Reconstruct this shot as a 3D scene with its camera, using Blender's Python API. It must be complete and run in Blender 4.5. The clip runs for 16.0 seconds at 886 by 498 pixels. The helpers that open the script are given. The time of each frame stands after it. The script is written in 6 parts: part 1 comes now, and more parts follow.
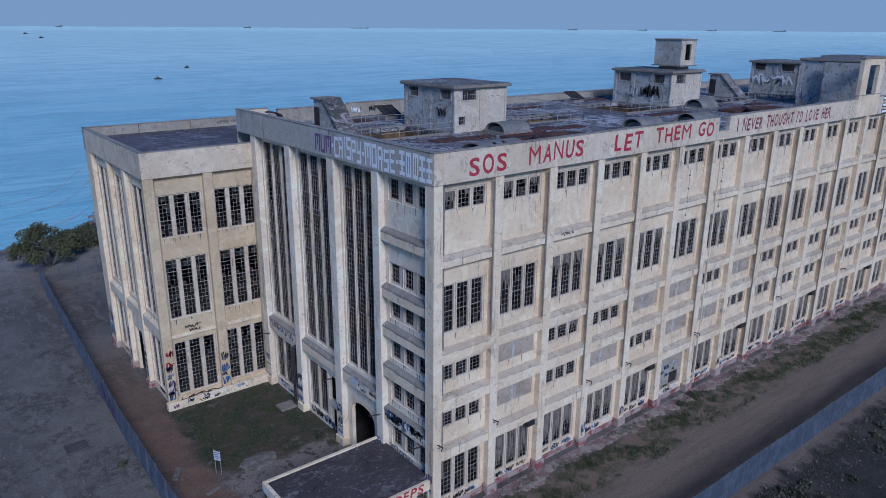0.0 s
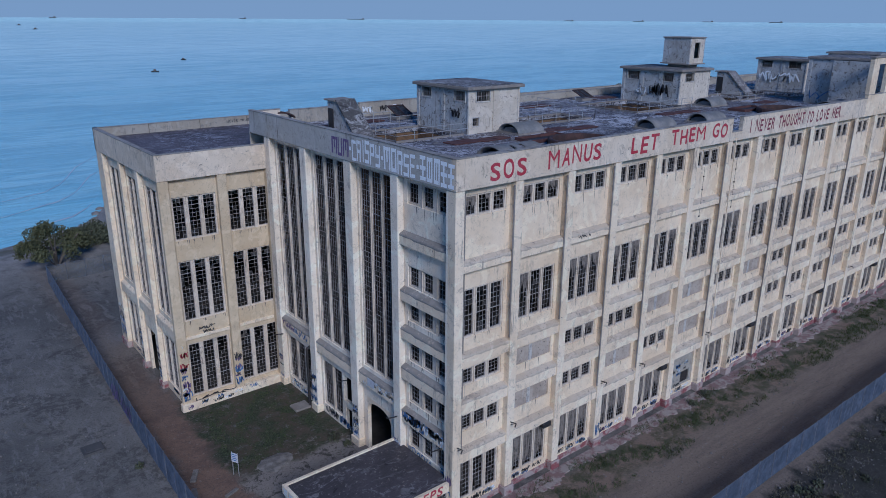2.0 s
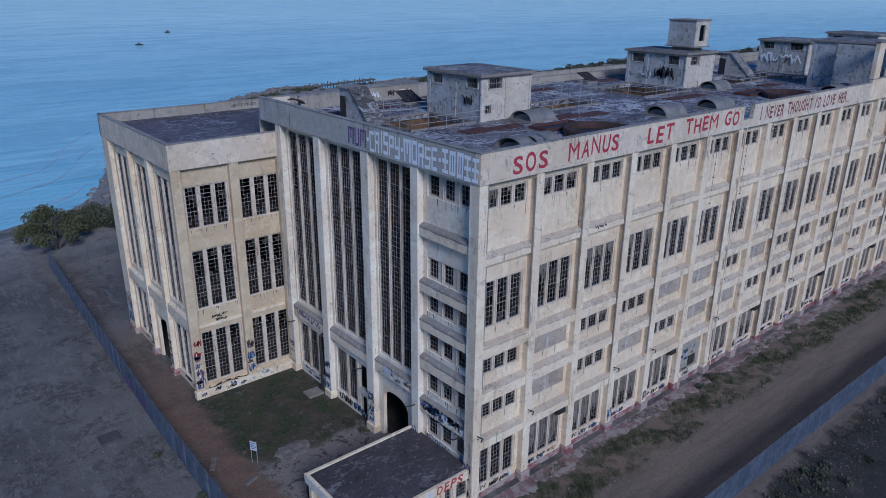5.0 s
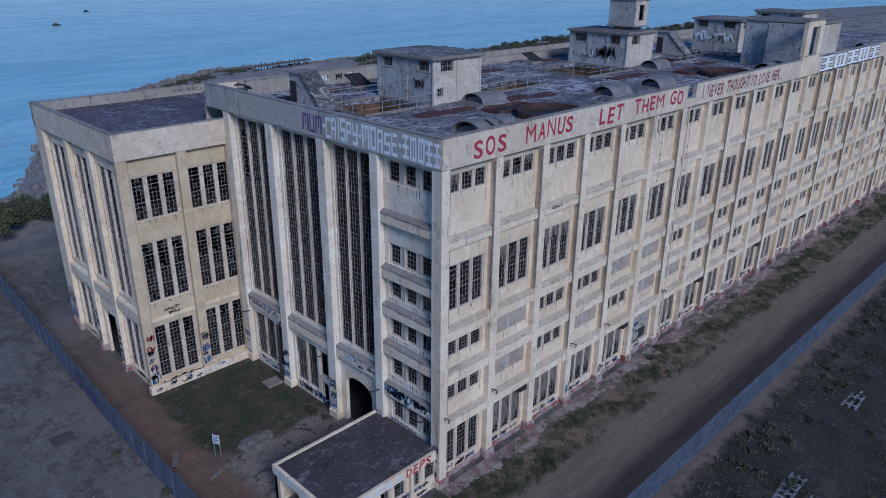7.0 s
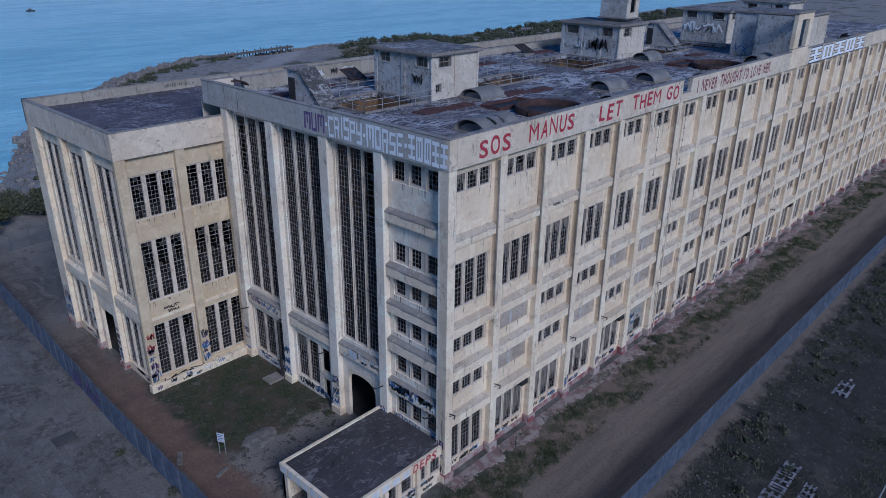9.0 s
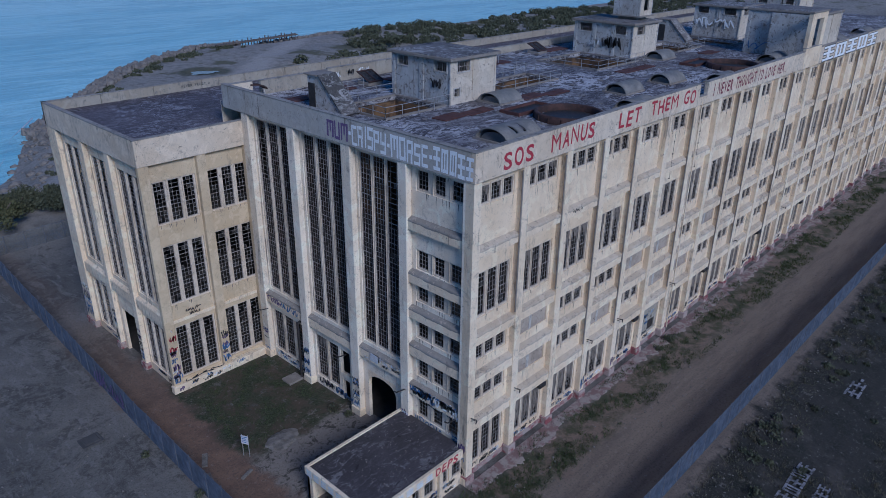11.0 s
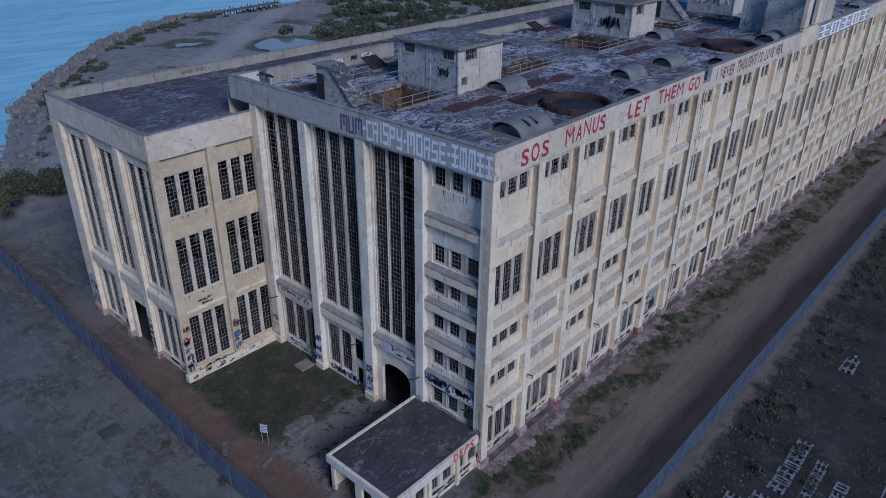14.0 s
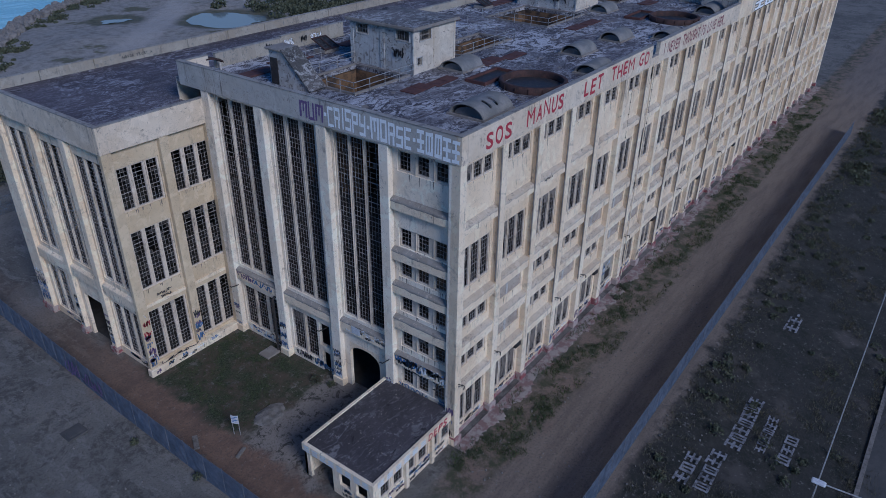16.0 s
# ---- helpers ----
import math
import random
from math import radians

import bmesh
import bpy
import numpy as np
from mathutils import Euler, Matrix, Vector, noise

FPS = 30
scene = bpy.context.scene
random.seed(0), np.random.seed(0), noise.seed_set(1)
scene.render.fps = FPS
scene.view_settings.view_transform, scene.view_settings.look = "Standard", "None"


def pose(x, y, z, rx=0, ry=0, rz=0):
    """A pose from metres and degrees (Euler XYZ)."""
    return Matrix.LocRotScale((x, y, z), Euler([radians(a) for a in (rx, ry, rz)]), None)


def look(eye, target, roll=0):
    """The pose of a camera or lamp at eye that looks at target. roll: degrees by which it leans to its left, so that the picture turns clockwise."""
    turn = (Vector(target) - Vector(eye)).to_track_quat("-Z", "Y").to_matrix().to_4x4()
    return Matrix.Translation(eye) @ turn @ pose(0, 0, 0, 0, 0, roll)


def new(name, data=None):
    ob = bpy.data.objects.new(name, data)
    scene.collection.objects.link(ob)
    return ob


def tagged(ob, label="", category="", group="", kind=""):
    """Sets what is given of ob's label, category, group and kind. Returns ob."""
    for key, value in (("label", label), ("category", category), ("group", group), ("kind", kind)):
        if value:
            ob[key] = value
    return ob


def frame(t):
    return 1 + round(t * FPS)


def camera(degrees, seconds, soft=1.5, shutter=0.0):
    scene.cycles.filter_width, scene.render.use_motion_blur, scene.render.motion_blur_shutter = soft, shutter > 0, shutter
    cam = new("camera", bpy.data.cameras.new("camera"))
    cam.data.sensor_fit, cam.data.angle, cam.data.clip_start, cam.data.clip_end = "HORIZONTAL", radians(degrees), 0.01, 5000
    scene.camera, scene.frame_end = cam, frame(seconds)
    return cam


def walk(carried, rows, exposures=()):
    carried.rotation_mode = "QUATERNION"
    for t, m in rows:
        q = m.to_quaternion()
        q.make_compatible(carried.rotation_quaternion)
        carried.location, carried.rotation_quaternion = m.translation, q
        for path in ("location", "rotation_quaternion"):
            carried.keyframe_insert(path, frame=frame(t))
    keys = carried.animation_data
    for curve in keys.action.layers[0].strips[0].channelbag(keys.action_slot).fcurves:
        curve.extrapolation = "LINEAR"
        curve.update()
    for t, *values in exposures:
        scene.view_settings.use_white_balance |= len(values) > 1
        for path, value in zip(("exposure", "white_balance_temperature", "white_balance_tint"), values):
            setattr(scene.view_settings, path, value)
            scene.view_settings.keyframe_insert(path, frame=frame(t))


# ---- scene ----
cam = camera(64.0, 16.0, soft=0.6)
PATH = [
    (0, (-0.478, 0.531, 34.517), (0.712, 2.022, 33.917), 0.4),
    (0.5, (-0.776, 0.81, 34.739), (0.414, 2.299, 34.134), 0.5),
    (1, (-1.065, 1.06, 34.953), (0.127, 2.547, 34.344), 0.4),
    (1.5, (-1.362, 1.358, 35.156), (-0.167, 2.84, 34.543), 0.5),
    (2, (-1.649, 1.645, 35.355), (-0.455, 3.124, 34.733), 0.4),
    (2.5, (-1.969, 1.928, 35.589), (-0.775, 3.402, 34.957), 0.4),
    (3, (-2.272, 2.194, 35.829), (-1.076, 3.662, 35.187), 0.4),
    (3.5, (-2.565, 2.462, 36.025), (-1.365, 3.923, 35.372), 0.4),
    (4, (-2.849, 2.726, 36.233), (-1.645, 4.178, 35.566), 0.4),
    (6.3, (-4.108, 3.969, 36.928), (-2.862, 5.352, 36.195), 0.7),
    (6.5, (-4.252, 4.055, 36.951), (-2.981, 5.413, 36.215), 0.7),
    (7, (-4.619, 4.317, 37.065), (-3.298, 5.621, 36.32), 0.6),
    (7.5, (-4.914, 4.622, 37.254), (-3.57, 5.895, 36.497), 0.6),
    (8, (-5.205, 4.933, 37.477), (-3.855, 6.193, 36.71), 0.6),
    (8.5, (-5.486, 5.198, 37.744), (-4.138, 6.456, 36.97), 0.6),
    (9, (-5.763, 5.493, 38.027), (-4.417, 6.749, 37.245), 0.7),
    (11.5, (-7.082, 7.037, 40.328), (-5.755, 8.28, 39.496), 0.7),
    (12, (-7.372, 7.337, 40.719), (-6.048, 8.578, 39.878), 0.7),
    (12.5, (-7.65, 7.652, 41.097), (-6.325, 8.884, 40.244), 0.7),
    (13, (-7.918, 7.984, 41.468), (-6.595, 9.204, 40.596), 0.7),
    (13.5, (-8.178, 8.307, 41.804), (-6.852, 9.511, 40.912), 0.7),
    (14, (-8.45, 8.618, 42.128), (-7.115, 9.797, 41.217), 0.7),
    (14.5, (-8.727, 8.949, 42.433), (-7.381, 10.098, 41.503), 0.7),
    (15, (-8.989, 9.298, 42.734), (-7.634, 10.421, 41.783), 0.7),
    (15.5, (-9.266, 9.694, 42.98), (-7.896, 10.782, 42.01), 0.7),
    (16, (-9.539, 10.113, 43.14), (-8.132, 11.141, 42.158), 0.8),
]
EXPOSURES = [(0.0, -0.43, 4340, 8), (4.0, -0.47, 4340, 8), (9.0, -0.55, 4310, 8), (16.0, -0.62, 4300, 8)]
walk(cam, [(t, look(eye, target, roll)) for t, eye, target, roll in PATH], EXPOSURES)

# ---- light ----
SUN_AZ, SUN_EL = radians(200.0), radians(9.0)
world = bpy.data.worlds.new("dawn_sky")
scene.world = world
world.use_nodes = True
wn = world.node_tree
sky = wn.nodes.new("ShaderNodeTexSky")
sky.sky_type, sky.sun_disc = "NISHITA", False
sky.sun_elevation, sky.sun_rotation = SUN_EL, SUN_AZ
sky.air_density, sky.dust_density, sky.ozone_density = 1.0, 0.1, 5.0
wn.links.new(sky.outputs[0], wn.nodes["Background"].inputs[0])
wn.nodes["Background"].inputs[1].default_value = 0.145

sun = new("sun", bpy.data.lights.new("sun", "SUN"))
sun.data.energy, sun.data.angle, sun.data.color = 3.6, radians(18), (1.0, 0.77, 0.565)
SUN_DIR = Vector((math.sin(SUN_AZ) * math.cos(0.58), math.cos(SUN_AZ) * math.cos(0.58), math.sin(0.58)))
sun.matrix_world = look(SUN_DIR * 400, (0, 0, 0))


# ---- materials ----
class Nodes:
    """Short names for shader nodes."""

    def __init__(self, name):
        self.m = bpy.data.materials.new(name)
        self.m.use_nodes = True
        self.t = self.m.node_tree
        self.bsdf = self.t.nodes["Principled BSDF"]
        self.out = self.t.nodes["Material Output"]

    def put(self, socket, value):
        if isinstance(value, bpy.types.NodeSocket):
            self.t.links.new(value, socket)
        elif isinstance(value, (tuple, list)) and len(value) == 3 and socket.type == "RGBA":
            socket.default_value = (*value, 1)
        else:
            socket.default_value = value

    def pos(self, sx=1.0, sy=1.0, sz=1.0, local=False):
        if local:
            v = self.t.nodes.new("ShaderNodeTexCoord").outputs["Object"]
        else:
            v = self.t.nodes.new("ShaderNodeNewGeometry").outputs["Position"]
        n = self.t.nodes.new("ShaderNodeVectorMath")
        n.operation = "MULTIPLY"
        self.put(n.inputs[0], v)
        n.inputs[1].default_value = (sx, sy, sz)
        return n.outputs[0]

    def axis(self, i):
        n = self.t.nodes.new("ShaderNodeSeparateXYZ")
        self.put(n.inputs[0], self.t.nodes.new("ShaderNodeNewGeometry").outputs["Position"])
        return n.outputs[i]

    def noise(self, vec, scale, detail=4.0, rough=0.6, warp=0.0):
        n = self.t.nodes.new("ShaderNodeTexNoise")
        self.put(n.inputs["Vector"], vec)
        n.inputs["Scale"].default_value, n.inputs["Detail"].default_value = scale, detail
        n.inputs["Roughness"].default_value, n.inputs["Distortion"].default_value = rough, warp
        return n.outputs[0]

    def cells(self, vec, scale):
        n = self.t.nodes.new("ShaderNodeTexVoronoi")
        self.put(n.inputs["Vector"], vec)
        n.inputs["Scale"].default_value = scale
        return n.outputs[0]

    def step(self, value, low, high, a=0.0, b=1.0):
        n = self.t.nodes.new("ShaderNodeMapRange")
        n.interpolation_type = "SMOOTHSTEP"
        for k, v in enumerate((value, low, high, a, b)):
            self.put(n.inputs[k], v)
        return n.outputs[0]

    def math(self, op, a, b=0.0):
        n = self.t.nodes.new("ShaderNodeMath")
        n.operation = op
        self.put(n.inputs[0], a)
        self.put(n.inputs[1], b)
        return n.outputs[0]

    def mix(self, fac, a, b):
        n = self.t.nodes.new("ShaderNodeMix")
        n.data_type = "RGBA"
        self.put(n.inputs[0], fac)
        self.put(n.inputs[6], a)
        self.put(n.inputs[7], b)
        return n.outputs[2]

    def chance(self, each_object=True):
        if each_object:
            return self.t.nodes.new("ShaderNodeObjectInfo").outputs["Random"]
        return self.t.nodes.new("ShaderNodeNewGeometry").outputs["Random Per Island"]

    def done(self, colour, rough=0.85, bump=None, depth=0.02, metal=0.0, **more):
        self.put(self.bsdf.inputs["Base Color"], colour)
        self.put(self.bsdf.inputs["Roughness"], rough)
        self.bsdf.inputs["Metallic"].default_value = metal
        for key, value in more.items():
            self.put(self.bsdf.inputs[key], value)
        if bump is not None:
            n = self.t.nodes.new("ShaderNodeBump")
            n.inputs["Strength"].default_value, n.inputs["Distance"].default_value = 0.7, depth
            self.put(n.inputs["Height"], bump)
            self.t.links.new(n.outputs[0], self.bsdf.inputs["Normal"])
        return self.m


def painted_render(name, paint, bare, wear=0.56, soot=0.6, tint=None):
    """Old lime paint on render: rain streaks in patches, soot blotches, flaked spots, hairline cracks."""
    n = Nodes(name)
    p = n.pos()
    big = n.noise(p, 0.22, 4)
    mid = n.noise(p, 1.3, 6, 0.7)
    fine = n.noise(p, 9.0, 5, 0.7)
    patch = n.step(n.noise(p, 0.33, 5, 0.6, 0.4), 0.47, 0.62)
    streak = n.noise(n.pos(2.2, 2.2, 0.22), 1.0, 7, 0.74, 0.5)
    c = n.mix(n.step(big, 0.35, 0.68), paint, tuple(v * k for v, k in zip(paint, (0.88, 0.84, 0.78))))
    c = n.mix(n.math("MULTIPLY", n.step(n.noise(p, 0.75, 5, 0.55, 0.8), 0.53, 0.60), 0.5), c, tuple(min(0.86, v * 1.13 + 0.02) for v in paint))
    if tint:
        c = n.mix(n.step(n.noise(p, 0.5, 3), 0.52, 0.62), c, tint)
    c = n.mix(n.math("MULTIPLY", n.math("MULTIPLY", n.step(streak, 0.52, 0.68), patch), soot), c, (0.17, 0.15, 0.135))
    drip = n.noise(n.pos(6.0, 6.0, 0.14), 1.0, 5, 0.7)
    c = n.mix(n.math("MULTIPLY", n.math("MULTIPLY", n.step(drip, 0.58, 0.66), patch), soot), c, (0.09, 0.08, 0.072))
    blot = n.step(n.noise(p, 0.9, 9, 0.8, 0.9), 0.54, 0.66)
    c = n.mix(n.math("MULTIPLY", blot, soot * 0.55), c, (0.19, 0.17, 0.15))
    mottle = n.step(n.noise(n.pos(1.0, 1.0, 0.7), 3.4, 7, 0.78, 0.5), 0.55, 0.63)
    c = n.mix(n.math("MULTIPLY", n.math("MULTIPLY", mottle, n.math("ADD", n.math("MULTIPLY", patch, 0.75), 0.25)), soot * 0.6), c, (0.15, 0.135, 0.12))
    c = n.mix(n.math("MULTIPLY", n.step(mid, 0.5, 0.74), 0.3), c, tuple(v * 0.62 for v in paint))
    flake = n.step(n.noise(p, 2.3, 8, 0.75, 0.6), wear + 0.05, wear + 0.08)
    c = n.mix(flake, c, bare)
    pits = n.step(n.noise(p, 11.0, 3, 0.6), 0.68, 0.72)
    c = n.mix(n.math("MULTIPLY", pits, 0.5), c, (0.08, 0.075, 0.07))
    c = n.mix(n.math("MULTIPLY", n.step(fine, 0.58, 0.74), 0.28), c, (0.17, 0.155, 0.14))
    crack = n.math("ABSOLUTE", n.math("SUBTRACT", n.noise(p, 0.5, 6, 0.65, 0.4), 0.5))
    c = n.mix(n.math("MULTIPLY", n.step(crack, 0.0, 0.004, 1.0, 0.0), 0.4), c, (0.07, 0.06, 0.055))
    h = n.math("SUBTRACT", n.math("ADD", mid, n.math("MULTIPLY", fine, 0.4)), n.math("MULTIPLY", flake, 0.5))
    return n.done(c, 0.9, h, 0.03)


CREAM = painted_render("cream_paint", (0.785, 0.65, 0.465), (0.38, 0.335, 0.27), 0.60, 0.6)
PALE = painted_render("pale_paint", (0.81, 0.685, 0.505), (0.33, 0.285, 0.24), 0.575, 0.9)
PARAPET = painted_render("weathered_parapet", (0.68, 0.585, 0.455), (0.26, 0.235, 0.205), 0.56, 0.95)
LEDGE = painted_render("weathered_ledge", (0.81, 0.68, 0.495), (0.30, 0.26, 0.22), 0.57, 0.85)
# paler, cooler cream for the end wall: sky light put into its paint
HALL_SKYLIT = painted_render("skylit_cream_paint", (0.82, 0.735, 0.60), (0.36, 0.32, 0.28), 0.575, 0.75)
# yellower wing paint, with the courtyard's shade darkened into it
OCHRE_SHADED = painted_render("shaded_ochre_paint", (0.60, 0.49, 0.325), (0.40, 0.345, 0.28), 0.60, 0.45)
HUT = painted_render("hut_paint", (0.46, 0.46, 0.455), (0.20, 0.185, 0.17), 0.50, 0.8, (0.38, 0.36, 0.33))
# warmer, lighter copy for hut walls facing -y: sunlight put into the colour
HUT_SUNLIT = painted_render("hut_sunlit_paint", (0.58, 0.52, 0.43), (0.30, 0.26, 0.22), 0.53, 0.7)
BARE = painted_render("bare_concrete", (0.24, 0.22, 0.20), (0.14, 0.13, 0.12), 0.55, 0.5)
END_PARAPET = painted_render("grimy_blue_grey_parapet", (0.45, 0.43, 0.395), (0.27, 0.25, 0.225), 0.55, 0.8)
MULLION = painted_render("pale_mullion_paint", (0.64, 0.56, 0.45), (0.30, 0.26, 0.22), 0.56, 0.85)


def simple(name, colour, other, scale, rough=0.85, metal=0.0, depth=0.01, low=0.4, high=0.65):
    n = Nodes(name)
    a = n.noise(n.pos(), scale, 6, 0.7)
    c = n.mix(n.step(a, low, high), colour, other)
    c = n.mix(n.math("MULTIPLY", n.step(n.noise(n.pos(), scale * 7, 4), 0.5, 0.8), 0.45), c, tuple(v * 0.55 for v in colour))
    return n.done(c, rough, a, depth, metal)


PLINTH = simple("red_plinth_paint", (0.22, 0.07, 0.075), (0.38, 0.32, 0.29), 0.9, low=0.40, high=0.54)
STEEL = simple("grey_window_steel", (0.34, 0.32, 0.30), (0.19, 0.15, 0.125), 3.0, 0.7)
FRAME = simple("pale_window_frame", (0.52, 0.49, 0.44), (0.28, 0.26, 0.24), 4.0, 0.8)
CLOTH_RAIL = simple("dull_fence_rail", (0.12, 0.13, 0.16), (0.08, 0.08, 0.09), 3.0, 0.7)
RAIL = simple("galvanised_rail", (0.40, 0.41, 0.42), (0.28, 0.25, 0.22), 4.0, 0.5, 0.3)
RUST = simple("rusted_plate", (0.065, 0.03, 0.028), (0.11, 0.05, 0.04), 1.5, 0.9)
RUST_DARK = simple("dark_rust", (0.035, 0.021, 0.019), (0.07, 0.036, 0.03), 1.2, 0.85)
VAULT = simple("weathered_zinc", (0.17, 0.17, 0.165), (0.24, 0.23, 0.22), 1.0, 0.75, 0.1)
# the shade of the unlit rooms is put into this near-black concrete
INSIDE = simple("shaded_interior_concrete", (0.055, 0.05, 0.045), (0.03, 0.028, 0.026), 0.6)
INSIDE_WARM = simple("pit_brick", (0.165, 0.10, 0.048), (0.045, 0.033, 0.025), 0.7, low=0.42, high=0.58)
FILM = simple("torn_grey_film", (0.21, 0.18, 0.15), (0.075, 0.065, 0.055), 3.0, 0.8, low=0.45, high=0.7)
# besides iron, this black stands for unlit depth in wells and openings
BLACK = simple("black_iron_and_hollows", (0.02, 0.02, 0.02), (0.05, 0.04, 0.035), 3.0, 0.6)
ROCK = simple("limestone_boulder", (0.22, 0.20, 0.18), (0.12, 0.11, 0.10), 0.8, 0.9, depth=0.1)
WOOD = simple("old_timber", (0.10, 0.085, 0.07), (0.16, 0.13, 0.11), 2.0)


def board_panel():
    n = Nodes("speckled_board")
    p = n.pos()
    c = n.mix(n.step(n.noise(p, 0.9, 4), 0.4, 0.65), (0.43, 0.365, 0.295), (0.32, 0.265, 0.21))
    spots = n.step(n.noise(p, 4.5, 6, 0.8, 0.5), 0.58, 0.62)
    c = n.mix(spots, c, (0.07, 0.06, 0.055))
    c = n.mix(n.math("MULTIPLY", n.step(n.noise(n.pos(4, 4, 0.4), 1, 5), 0.55, 0.8), 0.6), c, (0.52, 0.50, 0.46))
    return n.done(c, 0.85, n.noise(p, 6, 5), 0.02)


BOARD = board_panel()


def bitumen(name, base, other, pale, cover=0.5, seams=0.0):
    """Old roofing felt: lifted pale flakes along the laps, bare dark patches, grit."""
    n = Nodes(name)
    p = n.pos()
    big = n.noise(p, 0.12, 5, 0.65, 0.5)
    mid = n.noise(n.pos(0.55, 1.0, 1.0), 1.15, 10, 0.8, 1.2)
    grit = n.noise(p, 7.0, 4)
    c = n.mix(n.step(big, 0.4, 0.62), base, other)
    zone = n.step(n.noise(p, 0.16, 5, 0.6, 0.6), 0.40, 0.60)
    flakes = n.math("MULTIPLY", n.step(mid, 0.545 - 0.05 * cover, 0.565 - 0.05 * cover), n.math("ADD", n.math("MULTIPLY", zone, 0.8), 0.2))
    c = n.mix(n.math("MULTIPLY", flakes, 0.85), c, pale)
    c = n.mix(n.step(n.noise(p, 0.40, 7, 0.7, 1.4), 0.635, 0.65), c, (0.02, 0.018, 0.022))
    speck = n.step(n.noise(p, 3.6, 7, 0.8, 0.5), 0.56, 0.60)
    c = n.mix(n.math("MULTIPLY", speck, 0.5 * cover + 0.1), c, pale)
    lap = n.math("FRACT", n.math("MULTIPLY", n.axis(1), 0.5))
    line = n.math("MULTIPLY", n.step(lap, 0.0, 0.05, 1.0, 0.0), n.step(n.noise(p, 0.8, 5, 0.7), 0.45, 0.55))
    c = n.mix(n.math("MULTIPLY", line, seams), c, pale)
    c = n.mix(n.math("MULTIPLY", n.step(grit, 0.5, 0.68), 0.6), c, (0.03, 0.026, 0.03))
    return n.done(c, 0.75, n.math("ADD", mid, n.math("MULTIPLY", grit, 0.5)), 0.06)


ROOF = bitumen("flaking_bitumen", (0.085, 0.073, 0.08), (0.04, 0.034, 0.039), (0.60, 0.59, 0.61), 1.1, 0.6)
ROOF_LOW = bitumen("purple_bitumen", (0.10, 0.083, 0.093), (0.06, 0.049, 0.056), (0.36, 0.35, 0.375), 0.5, 0.8)
ROOF_HUT = bitumen("hut_bitumen", (0.15, 0.135, 0.13), (0.07, 0.065, 0.06), (0.42, 0.41, 0.40), 0.7)
ROOF_ANNEX = bitumen("annex_bitumen", (0.07, 0.061, 0.067), (0.046, 0.04, 0.044), (0.22, 0.21, 0.215), 0.1, 0.3)


def glass_material():
    n = Nodes("dirty_window_glass")
    c = n.mix(n.step(n.noise(n.pos(), 3.0, 4), 0.4, 0.7), (0.02, 0.019, 0.018), (0.085, 0.08, 0.075))
    n.bsdf.inputs["Specular IOR Level"].default_value = 0.2
    return n.done(c, 0.5, None)


GLASS = glass_material()


def paint(name, colour, thin=0.0):
    n = Nodes(name)
    a = n.noise(n.pos(), 5.0, 6, 0.8)
    c = n.mix(n.step(a, 0.45 + thin, 0.85), colour, tuple(0.6 * v + 0.16 for v in colour))
    return n.done(c, 0.7)


RED_PAINT = paint("red_brush_paint", (0.34, 0.025, 0.045))
DARKRED_PAINT = paint("dark_red_brush_paint", (0.16, 0.02, 0.04))
WHITE_PAINT = paint("white_roller_paint", (0.86, 0.87, 0.88))
BLUE_PAINT = paint("blue_spray_paint", (0.08, 0.17, 0.38))
PURPLE_PAINT = paint("purple_spray_paint", (0.13, 0.08, 0.20))
BLACK_PAINT = paint("black_spray_paint", (0.03, 0.03, 0.035))
SKY_PAINT = paint("pale_blue_roller_paint", (0.58, 0.67, 0.80))


def see_through(name, colour, other, cover):
    """Woven shade cloth or wire mesh: partly open, so that light passes."""
    n = Nodes(name)
    c = n.mix(n.step(n.noise(n.pos(), 0.8, 5, 0.7), 0.4, 0.65), colour, other)
    n.done(c, 0.9)
    clear = n.t.nodes.new("ShaderNodeBsdfTransparent")
    both = n.t.nodes.new("ShaderNodeMixShader")
    n.put(both.inputs[0], n.step(n.noise(n.pos(), 1.7, 4), 0.3, 0.7, cover - 0.12, cover + 0.12))
    n.t.links.new(clear.outputs[0], both.inputs[1])
    n.t.links.new(n.bsdf.outputs[0], both.inputs[2])
    n.t.links.new(both.outputs[0], n.out.inputs[0])
    return n.m


MESH_BLUE = see_through("blue_shade_cloth", (0.055, 0.072, 0.11), (0.095, 0.113, 0.16), 0.86)
MESH_PALE = see_through("faded_blue_shade_cloth", (0.085, 0.105, 0.15), (0.13, 0.15, 0.205), 0.84)
MESH_GREY = see_through("grey_chain_link", (0.15, 0.155, 0.16), (0.11, 0.115, 0.12), 0.45)


def leaf_material(name, a, b, cells=True):
    n = Nodes(name)
    c = n.mix(n.chance(False), a, b)
    c = n.mix(n.math("MULTIPLY", n.step(n.noise(n.pos(), 0.5, 4), 0.4, 0.7), 0.6), c, tuple(v * 0.45 for v in a))
    return n.done(c, 0.8)


LEAF = leaf_material("olive_leaves", (0.075, 0.085, 0.035), (0.13, 0.125, 0.055))
LEAF_DARK = leaf_material("dark_scrub", (0.06, 0.07, 0.04), (0.10, 0.105, 0.06))
GRASS = leaf_material("rough_grass", (0.045, 0.07, 0.022), (0.085, 0.095, 0.038))
DRY = leaf_material("dry_scrub", (0.135, 0.12, 0.078), (0.06, 0.062, 0.036))


